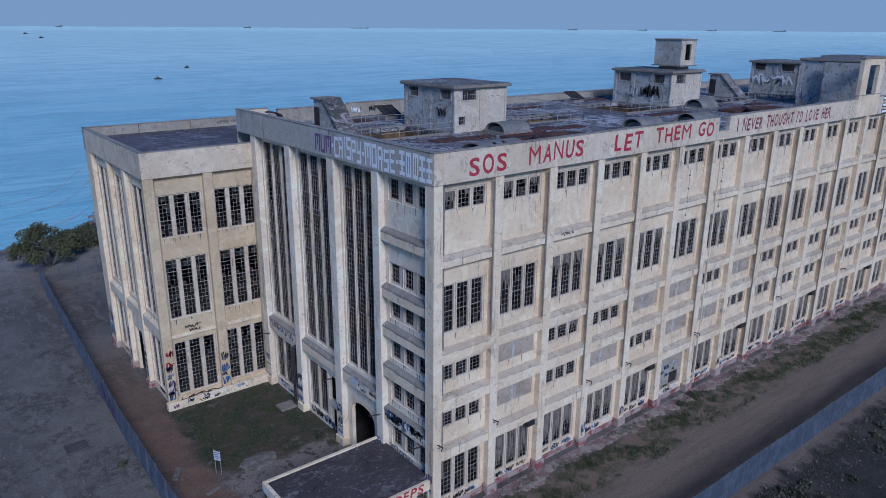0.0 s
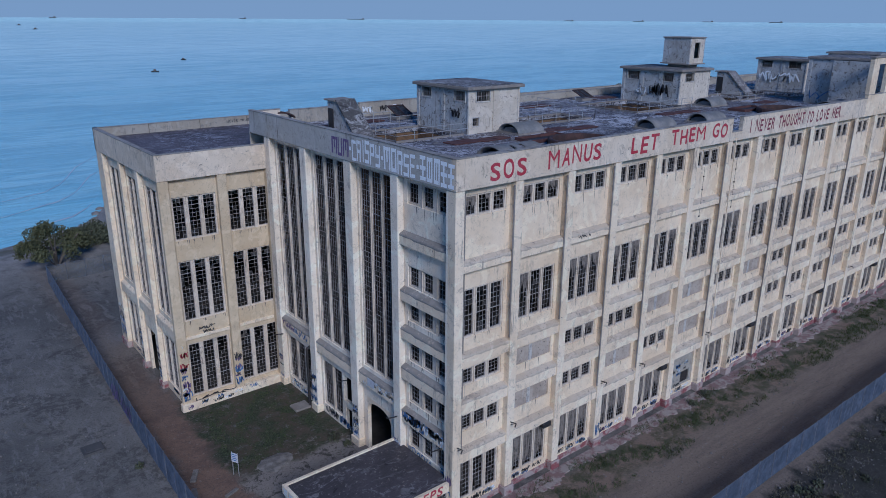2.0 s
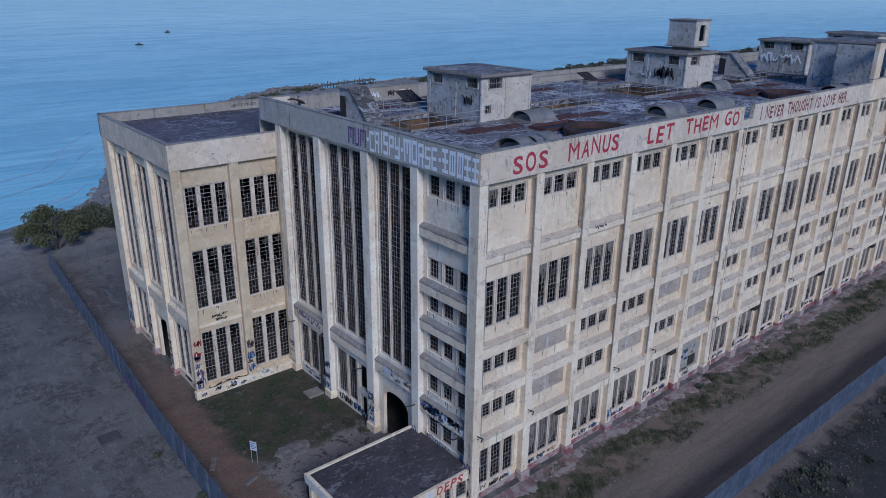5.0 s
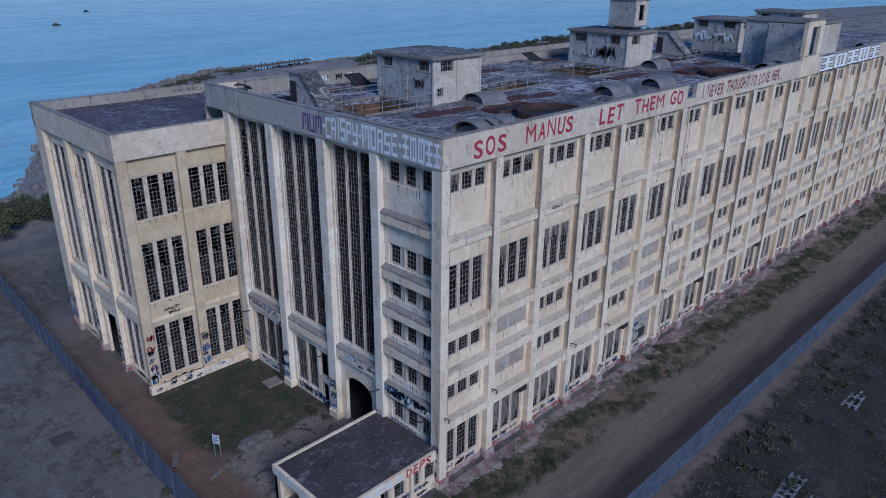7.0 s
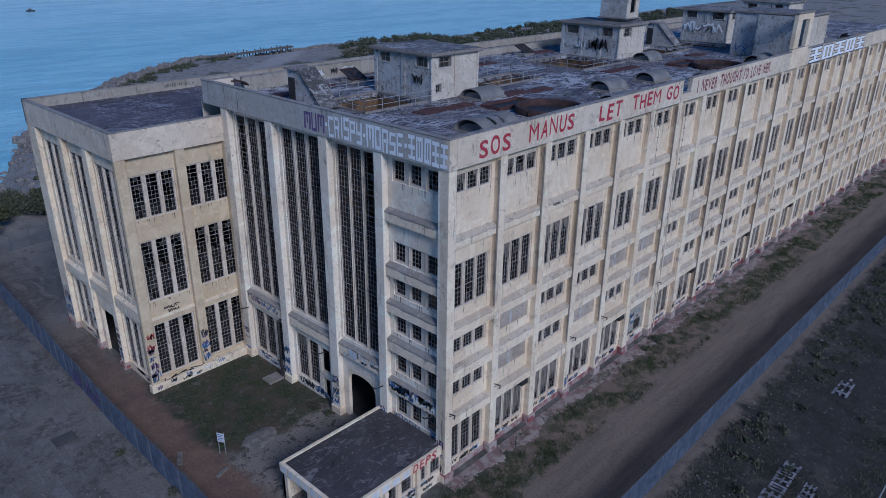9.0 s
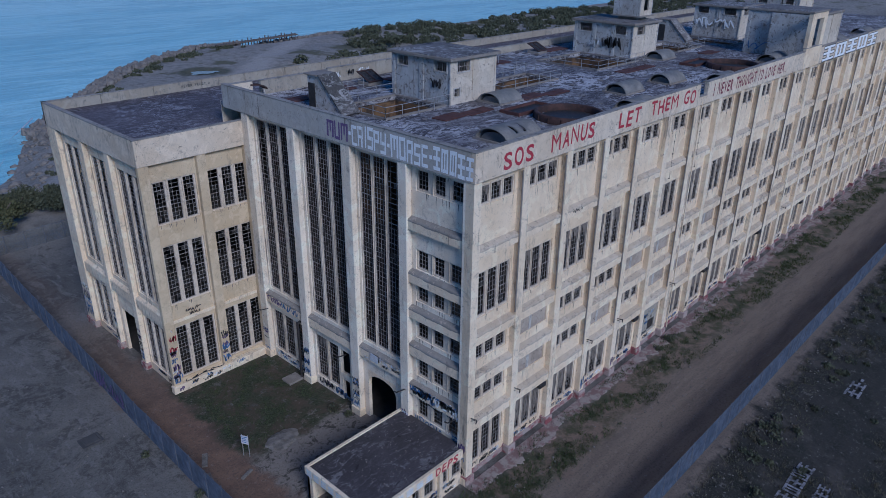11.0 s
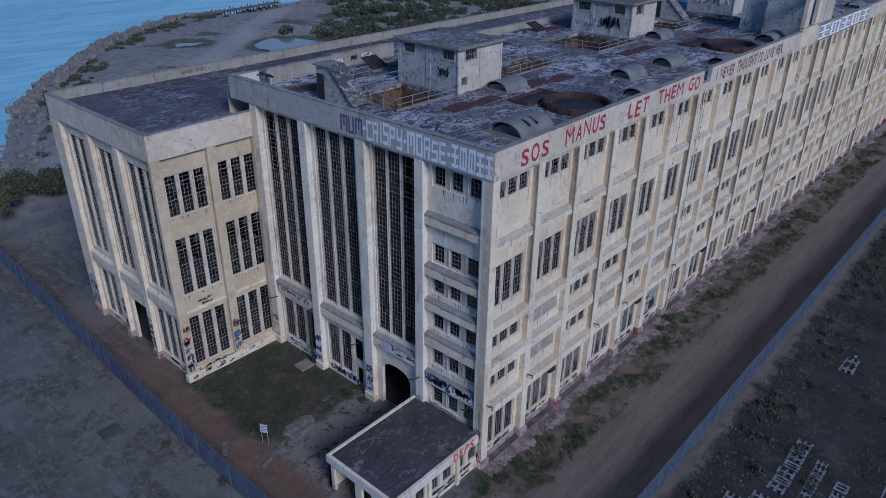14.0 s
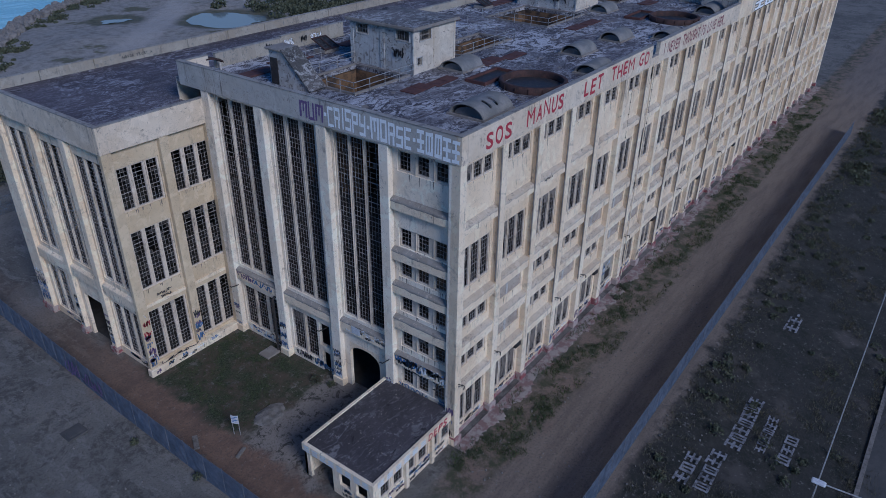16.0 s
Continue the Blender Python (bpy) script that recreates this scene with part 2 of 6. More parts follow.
def ground_material():
    n = Nodes("sandy_ground")
    p = n.pos()
    x, y = n.axis(0), n.axis(1)
    wob = n.math("MULTIPLY", n.math("SUBTRACT", n.noise(p, 0.35, 5, 0.65), 0.5), 5.0)
    xw, yw = n.math("ADD", x, wob), n.math("ADD", y, wob)
    big, mid, fine = n.noise(p, 0.06, 5), n.noise(p, 0.5, 7, 0.7), n.noise(p, 5.0, 5, 0.7)

    def band(v, a, b, soft=0.6):
        return n.math("MULTIPLY", n.step(v, a - soft, a + soft), n.step(v, b - soft, b + soft, 1.0, 0.0))

    # pale sand with grey crust
    c = n.mix(n.step(big, 0.4, 0.62), (0.172, 0.160, 0.142), (0.105, 0.099, 0.089))
    c = n.mix(n.math("MULTIPLY", n.step(mid, 0.5, 0.7), 0.6), c, (0.085, 0.075, 0.07))
    # broken dark crust and pale scuffs west of the fence
    crust = n.math("MULTIPLY", n.step(n.noise(p, 0.16, 8, 0.72, 0.6), 0.48, 0.54), n.step(n.noise(p, 1.3, 7, 0.75), 0.42, 0.56))
    c = n.mix(n.math("MULTIPLY", crust, 0.7), c, (0.055, 0.051, 0.046))
    scuff = n.math("MULTIPLY", n.step(n.noise(n.pos(1.0, 0.3, 1), 0.9, 6, 0.7, 0.5), 0.53, 0.60), 0.6)
    c = n.mix(scuff, c, (0.205, 0.192, 0.178))
    # far sand flats
    c = n.mix(n.step(y, 100.0, 125.0), c, n.mix(n.step(mid, 0.4, 0.66), (0.30, 0.28, 0.255), (0.185, 0.172, 0.15)))
    # low green crust among the dunes
    c = n.mix(n.math("MULTIPLY", n.step(y, 118, 135), n.step(n.noise(p, 0.045, 6, 0.65), 0.54, 0.6)), c, (0.11, 0.105, 0.06))
    # green rims round the pools
    for px, py, r in ((122.0, 185.0, 12.5), (101.0, 206.5, 6.5)):
        dx, dy = n.math("SUBTRACT", xw, px), n.math("SUBTRACT", yw, py)
        q = n.math("SQRT", n.math("ADD", n.math("MULTIPLY", dx, dx), n.math("MULTIPLY", dy, dy)))
        c = n.mix(n.step(q, r, r + 3.0, 0.9, 0.0), c, n.mix(n.step(mid, 0.4, 0.6), (0.05, 0.058, 0.028), (0.11, 0.10, 0.06)))
    # reddish track beside the fence
    c = n.mix(n.math("MULTIPLY", band(xw, 12.2, 16.4, 1.0), n.step(y, 58, 84, 1.0, 0.25)), c,
              n.mix(n.step(mid, 0.35, 0.7), (0.18, 0.117, 0.082), (0.115, 0.077, 0.058)))
    # pale cracked hardstanding between the turf and the low block
    hard = n.math("MULTIPLY", band(xw, 16.0, 27.0, 0.8), band(yw, 41.0, 50.8, 0.8))
    c = n.mix(hard, c, n.mix(n.step(n.noise(p, 1.1, 8, 0.8, 0.8), 0.52, 0.58), (0.22, 0.195, 0.172), (0.058, 0.053, 0.045)))
    # wheel-worn way over the sand flats
    way = n.math("ABSOLUTE", n.math("SUBTRACT", n.math("SUBTRACT", yw, n.math("MULTIPLY", x, 0.9)), 98.0))
    c = n.mix(n.math("MULTIPLY", n.step(way, 3.0, 8.0, 0.6, 0.0), n.step(y, 115.0, 130.0)), c, (0.42, 0.39, 0.36))
    # turf of the courtyard
    turf = n.math("MULTIPLY", n.math("MULTIPLY", band(xw, 15.8, 29.0), band(yw, 49.3, 64.0)), n.step(n.noise(p, 0.8, 7, 0.75), 0.34, 0.46))
    c = n.mix(turf, c, n.mix(n.step(mid, 0.4, 0.62), n.mix(n.step(fine, 0.4, 0.62), (0.017, 0.027, 0.011), (0.050, 0.062, 0.025)), (0.075, 0.058, 0.04)))
    # the ground east of the building: weeds, gravel road, then scrubby bank
    east = n.math("MULTIPLY", n.step(y, 33.0, 34.2, 1.0, 0.0), n.step(n.math("ADD", x, n.math("MULTIPLY", y, 0.0)), 17.0, 24.0))
    weeds = n.mix(n.step(mid, 0.42, 0.6), (0.175, 0.130, 0.10), (0.055, 0.058, 0.028))
    road = n.mix(n.step(n.noise(n.pos(0.25, 1.6, 1), 0.5, 6, 0.7), 0.4, 0.66), (0.185, 0.15, 0.12), (0.135, 0.109, 0.089))
    strip = n.mix(n.step(yw, 29.3, 31.2), road, weeds)
    c = n.mix(east, c, strip)
    bank = n.mix(n.step(mid, 0.42, 0.62), (0.026, 0.025, 0.022), (0.012, 0.014, 0.010))
    bank = n.mix(n.math("MULTIPLY", n.step(n.noise(p, 0.22, 6), 0.55, 0.68), 0.7), bank, (0.075, 0.066, 0.06))
    c = n.mix(n.math("MULTIPLY", n.step(yw, 21.2, 22.6, 1.0, 0.0), n.step(x, 4.0, 16.0)), c, bank)
    c = n.mix(n.math("MULTIPLY", n.step(fine, 0.48, 0.66), 0.5), c, (0.06, 0.052, 0.045))
    c = n.mix(n.math("MULTIPLY", n.step(n.noise(p, 2.2, 6, 0.75), 0.57, 0.66), 0.4), c, (0.26, 0.235, 0.215))
    # wet sand at the water
    return n.done(c, 0.95, n.math("ADD", mid, n.math("MULTIPLY", fine, 0.5)), 0.16)


GROUND = ground_material()


def sea_material():
    """Calm water with long low ripples, its sheen coloured in: paler far out, deeper blue inshore."""
    n = Nodes("calm_sea_water")
    swell = n.noise(n.pos(0.35, 1.0, 1), 0.035, 6, 0.6, 0.5)
    chop = n.noise(n.pos(0.30, 1.0, 1), 0.22, 6, 0.62, 0.6)
    slick = n.noise(n.pos(0.12, 1.0, 1), 0.006, 4, 0.55, 0.6)
    # the sky's sheen at grazing view is put into this paler far colour
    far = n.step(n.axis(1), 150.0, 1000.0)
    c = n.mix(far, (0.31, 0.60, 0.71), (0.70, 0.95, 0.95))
    # pale slicks and the shade of the ripples are coloured in too
    c = n.mix(n.math("MULTIPLY", n.step(slick, 0.42, 0.62), 0.35), c, (0.62, 0.88, 0.92))
    c = n.mix(n.step(n.math("ADD", n.math("MULTIPLY", swell, 0.5), n.math("MULTIPLY", chop, 0.5)), 0.45, 0.56, 0.0, 0.32), c, (0.09, 0.28, 0.42))
    h = n.math("ADD", n.math("MULTIPLY", swell, 3.0), n.math("MULTIPLY", chop, 1.6))
    n.bsdf.inputs["Specular IOR Level"].default_value = 0.3
    return n.done(c, 0.2, h, 0.55, 0.0, IOR=1.33)


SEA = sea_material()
POND = Nodes("still_pond_water").done((0.20, 0.235, 0.25), 0.06)
FOAM = simple("thin_foam", (0.55, 0.60, 0.66), (0.35, 0.42, 0.50), 0.3, 0.6)
LIME = simple("worn_whitewash", (0.26, 0.26, 0.29), (0.06, 0.06, 0.065), 1.6)
SOOT = painted_render("sooty_concrete", (0.27, 0.25, 0.225), (0.42, 0.37, 0.31), 0.52, 0.8)
SEA_WALL = painted_render("lichened_parapet", (0.36, 0.33, 0.275), (0.22, 0.21, 0.19), 0.52, 0.8)
COPING = painted_render("grey_coping", (0.30, 0.285, 0.265), (0.17, 0.16, 0.15), 0.50, 0.7)
LEDGE_TOP = painted_render("dirty_ledge_top", (0.52, 0.445, 0.345), (0.24, 0.21, 0.18), 0.54, 0.85)
STONE = simple("grey_stone", (0.19, 0.175, 0.16), (0.11, 0.10, 0.09), 2.0)
HAZE = bpy.data.materials.new("low_haze")
HAZE.use_nodes = True
hz = HAZE.node_tree
hz.nodes.clear()
glow, hz_out = hz.nodes.new("ShaderNodeEmission"), hz.nodes.new("ShaderNodeOutputMaterial")
glow.inputs[0].default_value, glow.inputs[1].default_value = (0.37, 0.415, 0.45, 1), 1.0
hz.links.new(glow.outputs[0], hz_out.inputs[0])
STAIN = simple("rain_streak_grime", (0.20, 0.175, 0.15), (0.11, 0.095, 0.085), 2.5)
SIGN_WHITE = simple("sign_white", (0.62, 0.63, 0.66), (0.5, 0.5, 0.53), 6.0, 0.5)
ROAD_GREY = simple("grey_asphalt", (0.06, 0.058, 0.056), (0.085, 0.08, 0.076), 0.4)


# ---- builders ----
def mesh_of(name, bm, material):
    me = bpy.data.meshes.new(name)
    bm.to_mesh(me)
    bm.free()
    me.materials.append(material)
    return me


def part(name, data, material, parent, label="", m=None):
    """One mesh object under a thing or under a part."""
    me = mesh_of(name, data, material) if isinstance(data, bmesh.types.BMesh) else data
    ob = new(name, me)
    ob.parent = parent
    if m is not None:
        ob.matrix_basis = m
    return tagged(ob, label)


def thing(name, label, category, m=None, group="", kind=""):
    ob = new(name)
    ob.empty_display_size = 0.3
    if m is not None:
        ob.matrix_basis = m
    return tagged(ob, label, category, group, kind)


def solo(name, bm, material, label, category="", group="", kind="", m=None):
    ob = new(name, mesh_of(name, bm, material))
    if m is not None:
        ob.matrix_basis = m
    return tagged(ob, label, category, group, kind)


def box(bm, x0, x1, y0, y1, z0, z1):
    v = [bm.verts.new((x, y, z)) for z in (z0, z1) for y in (y0, y1) for x in (x0, x1)]
    for f in ((0, 2, 3, 1), (4, 5, 7, 6), (0, 1, 5, 4), (2, 6, 7, 3), (0, 4, 6, 2), (1, 3, 7, 5)):
        bm.faces.new([v[i] for i in f])
    return bm


def boxes(*rows):
    bm = bmesh.new()
    for r in rows:
        box(bm, *r)
    return bm


def bevelled(bm, width=0.03):
    bmesh.ops.bevel(bm, geom=bm.edges[:], offset=width, segments=1, affect="EDGES")
    return bm


def plate(u0, u1, v0, v1, holes, t, place):
    """A slab from u0..u1 by v0..v1, t thick, with rectangular holes through it. place maps (u, v, w) to a point."""
    bm = bmesh.new()
    us = sorted({u0, u1, *[round(a, 4) for h in holes for a in h[:2] if u0 < a < u1]})
    vs = sorted({v0, v1, *[round(a, 4) for h in holes for a in h[2:] if v0 < a < v1]})

    def solid(i, j):
        if not (0 <= i < len(us) - 1 and 0 <= j < len(vs) - 1):
            return False
        u, v = (us[i] + us[i + 1]) / 2, (vs[j] + vs[j + 1]) / 2
        return not any(a < u < b and c < v < d for a, b, c, d in holes)

    def quad(*pts):
        bm.faces.new([bm.verts.new(place(*q)) for q in pts])

    for i in range(len(us) - 1):
        for j in range(len(vs) - 1):
            if not solid(i, j):
                continue
            a, b, c, d = us[i], us[i + 1], vs[j], vs[j + 1]
            quad((a, c, 0), (b, c, 0), (b, d, 0), (a, d, 0))
            quad((a, c, t), (a, d, t), (b, d, t), (b, c, t))
            for di, dj, e in ((-1, 0, ((a, c), (a, d))), (1, 0, ((b, d), (b, c))), (0, -1, ((b, c), (a, c))), (0, 1, ((a, d), (b, d)))):
                if not solid(i + di, j + dj):
                    (p, q), (r, s) = e
                    quad((p, q, 0), (r, s, 0), (r, s, t), (p, q, t))
    bmesh.ops.remove_doubles(bm, verts=bm.verts[:], dist=0.0005)
    return bm


def upright(u, v, w):
    """Facade frame: u along the wall, v up, w into the building."""
    return (u, w, v)


def flat(u, v, w):
    return (u, v, w)


def tube(bm, a, b, r, sides=6):
    a, b = Vector(a), Vector(b)
    q = (b - a).to_track_quat("Z", "Y")
    rings = [[bm.verts.new(e + q @ Vector((r * math.cos(k * math.tau / sides), r * math.sin(k * math.tau / sides), 0))) for k in range(sides)] for e in (a, b)]
    for k in range(sides):
        bm.faces.new((rings[0][k], rings[0][(k + 1) % sides], rings[1][(k + 1) % sides], rings[1][k]))
    bm.faces.new(rings[0][::-1])
    bm.faces.new(rings[1])
    return bm


# ---- window pieces, in the facade frame, origin at the lower corner of an opening ----
def bars(w, h, cols, rows, rng, gone=0.06):
    """Steel glazing bars of one opening; a few are broken away."""
    bm = bmesh.new()
    t = 0.022
    for e in ((0, 0.05, 0, h), (w - 0.05, w, 0, h), (0.05, w - 0.05, 0, 0.05), (0.05, w - 0.05, h - 0.05, h)):
        box(bm, e[0], e[1], 0.0, 0.06, e[2], e[3])
    for i in range(1, cols):
        x = w * i / cols
        top = h - 0.05 if rng.random() > gone else h * rng.uniform(0.4, 0.8)
        box(bm, x - t / 2, x + t / 2, 0.012, 0.045, 0.05, top)
    for j in range(1, rows):
        z = h * j / rows
        thick = 0.055 if rows > 6 and j % 4 == 0 else t
        for i in range(cols):
            if rng.random() > gone:
                box(bm, w * i / cols + t / 2, w * (i + 1) / cols - t / 2, 0.010, 0.043, z - thick / 2, z + thick / 2)
    return bm


def panes(w, h, cols, rows, rng, left=0.45):
    """What is left of the glass: whole panes and jagged shards."""
    bm = bmesh.new()
    a, b = w / cols, h / rows
    for i in range(cols):
        for j in range(rows):
            k = rng.random()
            if k > left:
                continue
            x0, x1, z0, z1 = i * a + 0.02, (i + 1) * a - 0.02, j * b + 0.02, (j + 1) * b - 0.02
            if k < left * 0.55:
                pts = [(x0, z0), (x1, z0), (x1, z1), (x0, z1)]
            else:
                pts = [(x0, z0), (x1, z0), (x1, z0 + b * rng.uniform(0.1, 0.5)), ((x0 + x1) / 2, z0 + b * rng.uniform(0.2, 0.8)), (x0, z0 + b * rng.uniform(0.3, 0.9))]
            for y in (0.026, 0.031):
                bm.faces.new([bm.verts.new((x, y, z)) for x, z in (pts if y < 0.03 else pts[::-1])])
    return bm


def torn(w, h, rng, low=0.15, high=0.75):
    """Torn netting that hangs from the head of an opening in ragged tongues."""
    bm = bmesh.new()
    n = 34
    base = rng.uniform(low, high)
    last = None
    for i in range(n + 1):
        u = w * i / n
        drop = h * max(0.02, min(0.97, base + 0.45 * noise.noise((i * 0.16, base * 9, h)) + rng.uniform(-0.10, 0.06)))
        y = -0.02 + 0.03 * noise.noise((i * 0.3, base, 3))
        cur = (bm.verts.new((u, y, h - 0.01)), bm.verts.new((u, y - 0.015, h - drop)))
        if last and rng.random() > 0.22:
            bm.faces.new((last[1], cur[1], cur[0], last[0]))
        last = cur
    return bm


RIM = 0.13


def group_hole(offs, w, z, h):
    """The opening in a wall that takes a whole window group with its frame."""
    return (offs[0] - RIM, offs[-1] + w + RIM, z - RIM, z + h + RIM)


class WindowKit:
    """Shared meshes of one size of opening: a few kinds each of bars, glass and netting."""

    def __init__(self, w, h, cols, rows, seed, glass=0.22, net=(0.1, 0.45)):
        rng = random.Random(seed)
        self.w, self.h = w, h
        self.bars = [mesh_of("glazing_grid", bars(w, h, cols, rows, rng), STEEL) for _ in range(4)]
        self.glass = [mesh_of("broken_glass", panes(w, h, cols, rows, rng, glass * k), GLASS) for k in (0.5, 0.9, 1.2, 1.6)]
        self.torn = [mesh_of("torn_netting", torn(w, h, rng, *net), FILM) for _ in range(6)]
        self.frames = {}

    def frame_mesh(self, offsets):
        key = tuple(round(o, 3) for o in offsets)
        if key not in self.frames:
            e, w, h = RIM, self.w, self.h
            bm = plate(offsets[0] - e, offsets[-1] + w + e, -e, h + e, [(o, o + w, 0.0, h) for o in offsets], 0.11, lambda u, v, d: (u, d - 0.05, v))
            for o in offsets[1:]:
                box(bm, o - 0.17, o - 0.11, -0.12, -0.045, -e, h + e)
            self.frames[key] = mesh_of("window", bm, MULLION)
        return self.frames[key]


def window(parent, kit, m, offsets, rng, netting=0.0, label=""):
    """A group of openings: frames, and under them the bars, the glass and the netting of each opening."""
    ob = part("window", kit.frame_mesh(offsets), None, parent, label, m)
    for o in offsets:
        at = pose(o, 0.02, 0)
        part("glazing_grid", rng.choice(kit.bars), None, ob, "", at)
        tagged(part("broken_glass", rng.choice(kit.glass), None, ob, "", at), kind="stuff")
        if rng.random() < netting:
            part("torn_netting", rng.choice(kit.torn), None, ob, "torn grey netting hanging in the opening", pose(o, -0.03, 0))
    return ob


# ---- ground and sea ----
SHORE_X = (-4900, -400, -60, 0, 12, 26, 31, 38, 48, 62, 90, 126, 150, 190, 245, 345, 450, 545, 660, 900, 1500, 4900)
SHORE_Y = (-900, 60, 122, 134, 138, 145, 152, 170, 186, 205, 238, 262, 256, 262, 250, 255, 264, 273, 280, 270, 200, -900)


def shore(x):
    return float(np.interp(x, SHORE_X, SHORE_Y))


def height(x, y):
    """Land at about zero; the beach runs down into the sea, the dunes roll, the bank falls away to the east."""
    d = shore(x) - y
    if d < 14:
        return max(-9.0, -2.6 + (d / 14.0) * 2.6 if d > 0 else -2.6 + d * 0.12)
    z = 0.0
    if y > 92:
        k = min(1.0, (y - 92) / 30) * min(1.0, (d - 14) / 14)
        z += k * (0.9 * noise.noise((x * 0.05, y * 0.05, 1)) + 0.5 * noise.noise((x * 0.13, y * 0.13, 5)) + 0.3)
        if x < 45:
            z += 2.2 * k * max(0.0, 1 - abs(x - 30) / 18)
    if 100 < y and x > 170:
        z += min(1.0, (y - 100) / 60) * 3.0 * max(0.0, noise.noise((x * 0.02, y * 0.02, 9)) + 0.3)
    if y < 21.5:
        z -= min(1.95, (21.5 - y) * 0.15) * min(1.0, max(0.0, (x + 10) / 20))
    for px, py, rx, ry in ((122.0, 185.0, 12.5, 14.0), (101.0, 206.5, 6.0, 4.5)):
        q = ((x - px) / rx) ** 2 + ((y - py) / ry) ** 2
        if q < 1.6:
            z = z * max(0.0, q - 0.6) - 0.45 * (1 - q / 1.6)
    flatness = 1.0 if (y > 84 or y < 33.5 or x < 15.5) else 0.0
    return z + flatness * (0.10 * noise.noise((x * 0.3, y * 0.3, 2)) - 0.02)


def axis_steps(low, high, fine, far):
    inner = list(np.arange(low, high + 0.01, fine))
    out = [low - s for s in (15, 40, 90, 200, 450, 1000, 2200, far)][::-1]
    return out + inner + [high + s for s in (15, 40, 90, 200, 450, 1000, 2200, far)]


def build_ground():
    xs, ys = axis_steps(-40, 330, 2.5, 4300), axis_steps(-40, 290, 2.5, 4300)
    verts = [(x, y, height(x, y)) for y in ys for x in xs]
    w = len(xs)
    faces = [(j * w + i, j * w + i + 1, (j + 1) * w + i + 1, (j + 1) * w + i) for j in range(len(ys) - 1) for i in range(w - 1)]
    me = bpy.data.meshes.new("ground")
    me.from_pydata(verts, [], faces)
    me.materials.append(GROUND)
    me.polygons.foreach_set("use_smooth", [True] * len(faces))
    return tagged(new("ground", me), "sandy ground with grey crust, red track and rough turf", "ground", kind="structure")


build_ground()


def build_sea():
    """A wide disc of water; the outermost ring lifts to where the eye sees the horizon."""
    bm = bmesh.new()
    radii = [40, 80, 130, 200, 300, 450, 700, 1100, 1700, 2500, 3400, 4200, 4500, 4880]
    levels = [-2.5] * 12 + [-1.0, 17.5]
    rings = []
    for r, z in zip(radii, levels):
        rings.append([bm.verts.new((r * math.cos(a * math.tau / 96), 30 + r * math.sin(a * math.tau / 96), z)) for a in range(96)])
    for p, q in zip(rings, rings[1:]):
        for a in range(96):
            b = (a + 1) % 96
            if a < 52:
                f = bm.faces.new((p[a], q[a], q[b], p[b]))
                f.smooth = True
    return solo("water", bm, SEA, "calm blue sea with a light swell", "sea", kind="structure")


build_sea()


def build_haze():
    """A glowing sheet added as the low grey-violet dusk sky beyond the horizon of the sea; its height brightens the
    water.
    """
    bm = bmesh.new()
    ring = [(4900 * math.cos(a * math.tau / 96), 30 + 4900 * math.sin(a * math.tau / 96)) for a in range(-6, 56)]
    for (xa, ya), (xb, yb) in zip(ring, ring[1:]):
        bm.faces.new([bm.verts.new(q) for q in ((xa, ya, -20), (xb, yb, -20), (xb, yb, 1300), (xa, ya, 1300))])
    return solo("backdrop", bm, HAZE, "pale violet dusk haze low over the sea", "sky", kind="structure")


build_haze()

# ---- the power station ----
X0, Y0, PITCH, BAYS = 26.1, 34.75, 5.27, 25
XE = X0 + PITCH * BAYS + 0.75
TOP, DECK, WALL_Y = 27.0, 25.3, Y0 + 0.55
LOW_TOP, LOW_DECK, YB = 24.2, 23.25, 81.6
XW, YW = 16.25, 62.2
station = thing("power_station", "derelict cream concrete power station with broken windows", "building")

rng = random.Random(4)
KIT_TOP = WindowKit(1.0, 1.25, 3, 4, 11)
KIT_TALL = WindowKit(1.0, 3.4, 3, 9, 12)
KIT_SMALL = WindowKit(1.0, 1.12, 3, 4, 13)
KIT_GROUND = WindowKit(1.0, 3.0, 3, 8, 14, net=(0.45, 0.8))
KIT_WING1 = WindowKit(1.0, 3.7, 3, 10, 15)
KIT_WING2 = WindowKit(1.0, 5.55, 3, 15, 16)
KIT_WING3 = WindowKit(1.0, 5.15, 3, 14, 17)
KIT_HALL = WindowKit(1.32, 16.5, 4, 40, 18, 0.16)
KIT_HALL_LOW = WindowKit(1.32, 4.3, 4, 11, 19, 0.2)
KIT_CORNER = WindowKit(1.0, 1.4, 3, 4, 20)
KIT_SIDE = WindowKit(1.05, 11.9, 3, 34, 21, 0.5)
KIT_SIDE_LOW = WindowKit(1.05, 5.0, 3, 14, 22, 0.4)

# long facade: one bay repeated; the origin of a bay is the lower left corner of its pilaster
OFFS = (1.2, 2.5, 3.8)
ROWS_Z = ((23.05, 1.25, KIT_TOP), (14.4, 3.4, KIT_TALL), (10.72, 1.12, KIT_SMALL), (7.05, 1.12, KIT_SMALL), (1.2, 3.0, KIT_GROUND))
BEAMS_Z = ((19.3, 20.1), (12.35, 13.35), (8.7, 9.8), (4.75, 5.75))
holes = [group_hole(OFFS, 1.0, z, h) for z, h, _ in ROWS_Z]
bay_wall = mesh_of("wall_panel", plate(0.75, PITCH, 0.0, 25.0, holes, 0.3, upright), CREAM)
pilaster_mesh = mesh_of("pilaster", bevelled(boxes((0, 0.75, 0, 0.80, 0.75, 24.95)), 0.04), PALE)
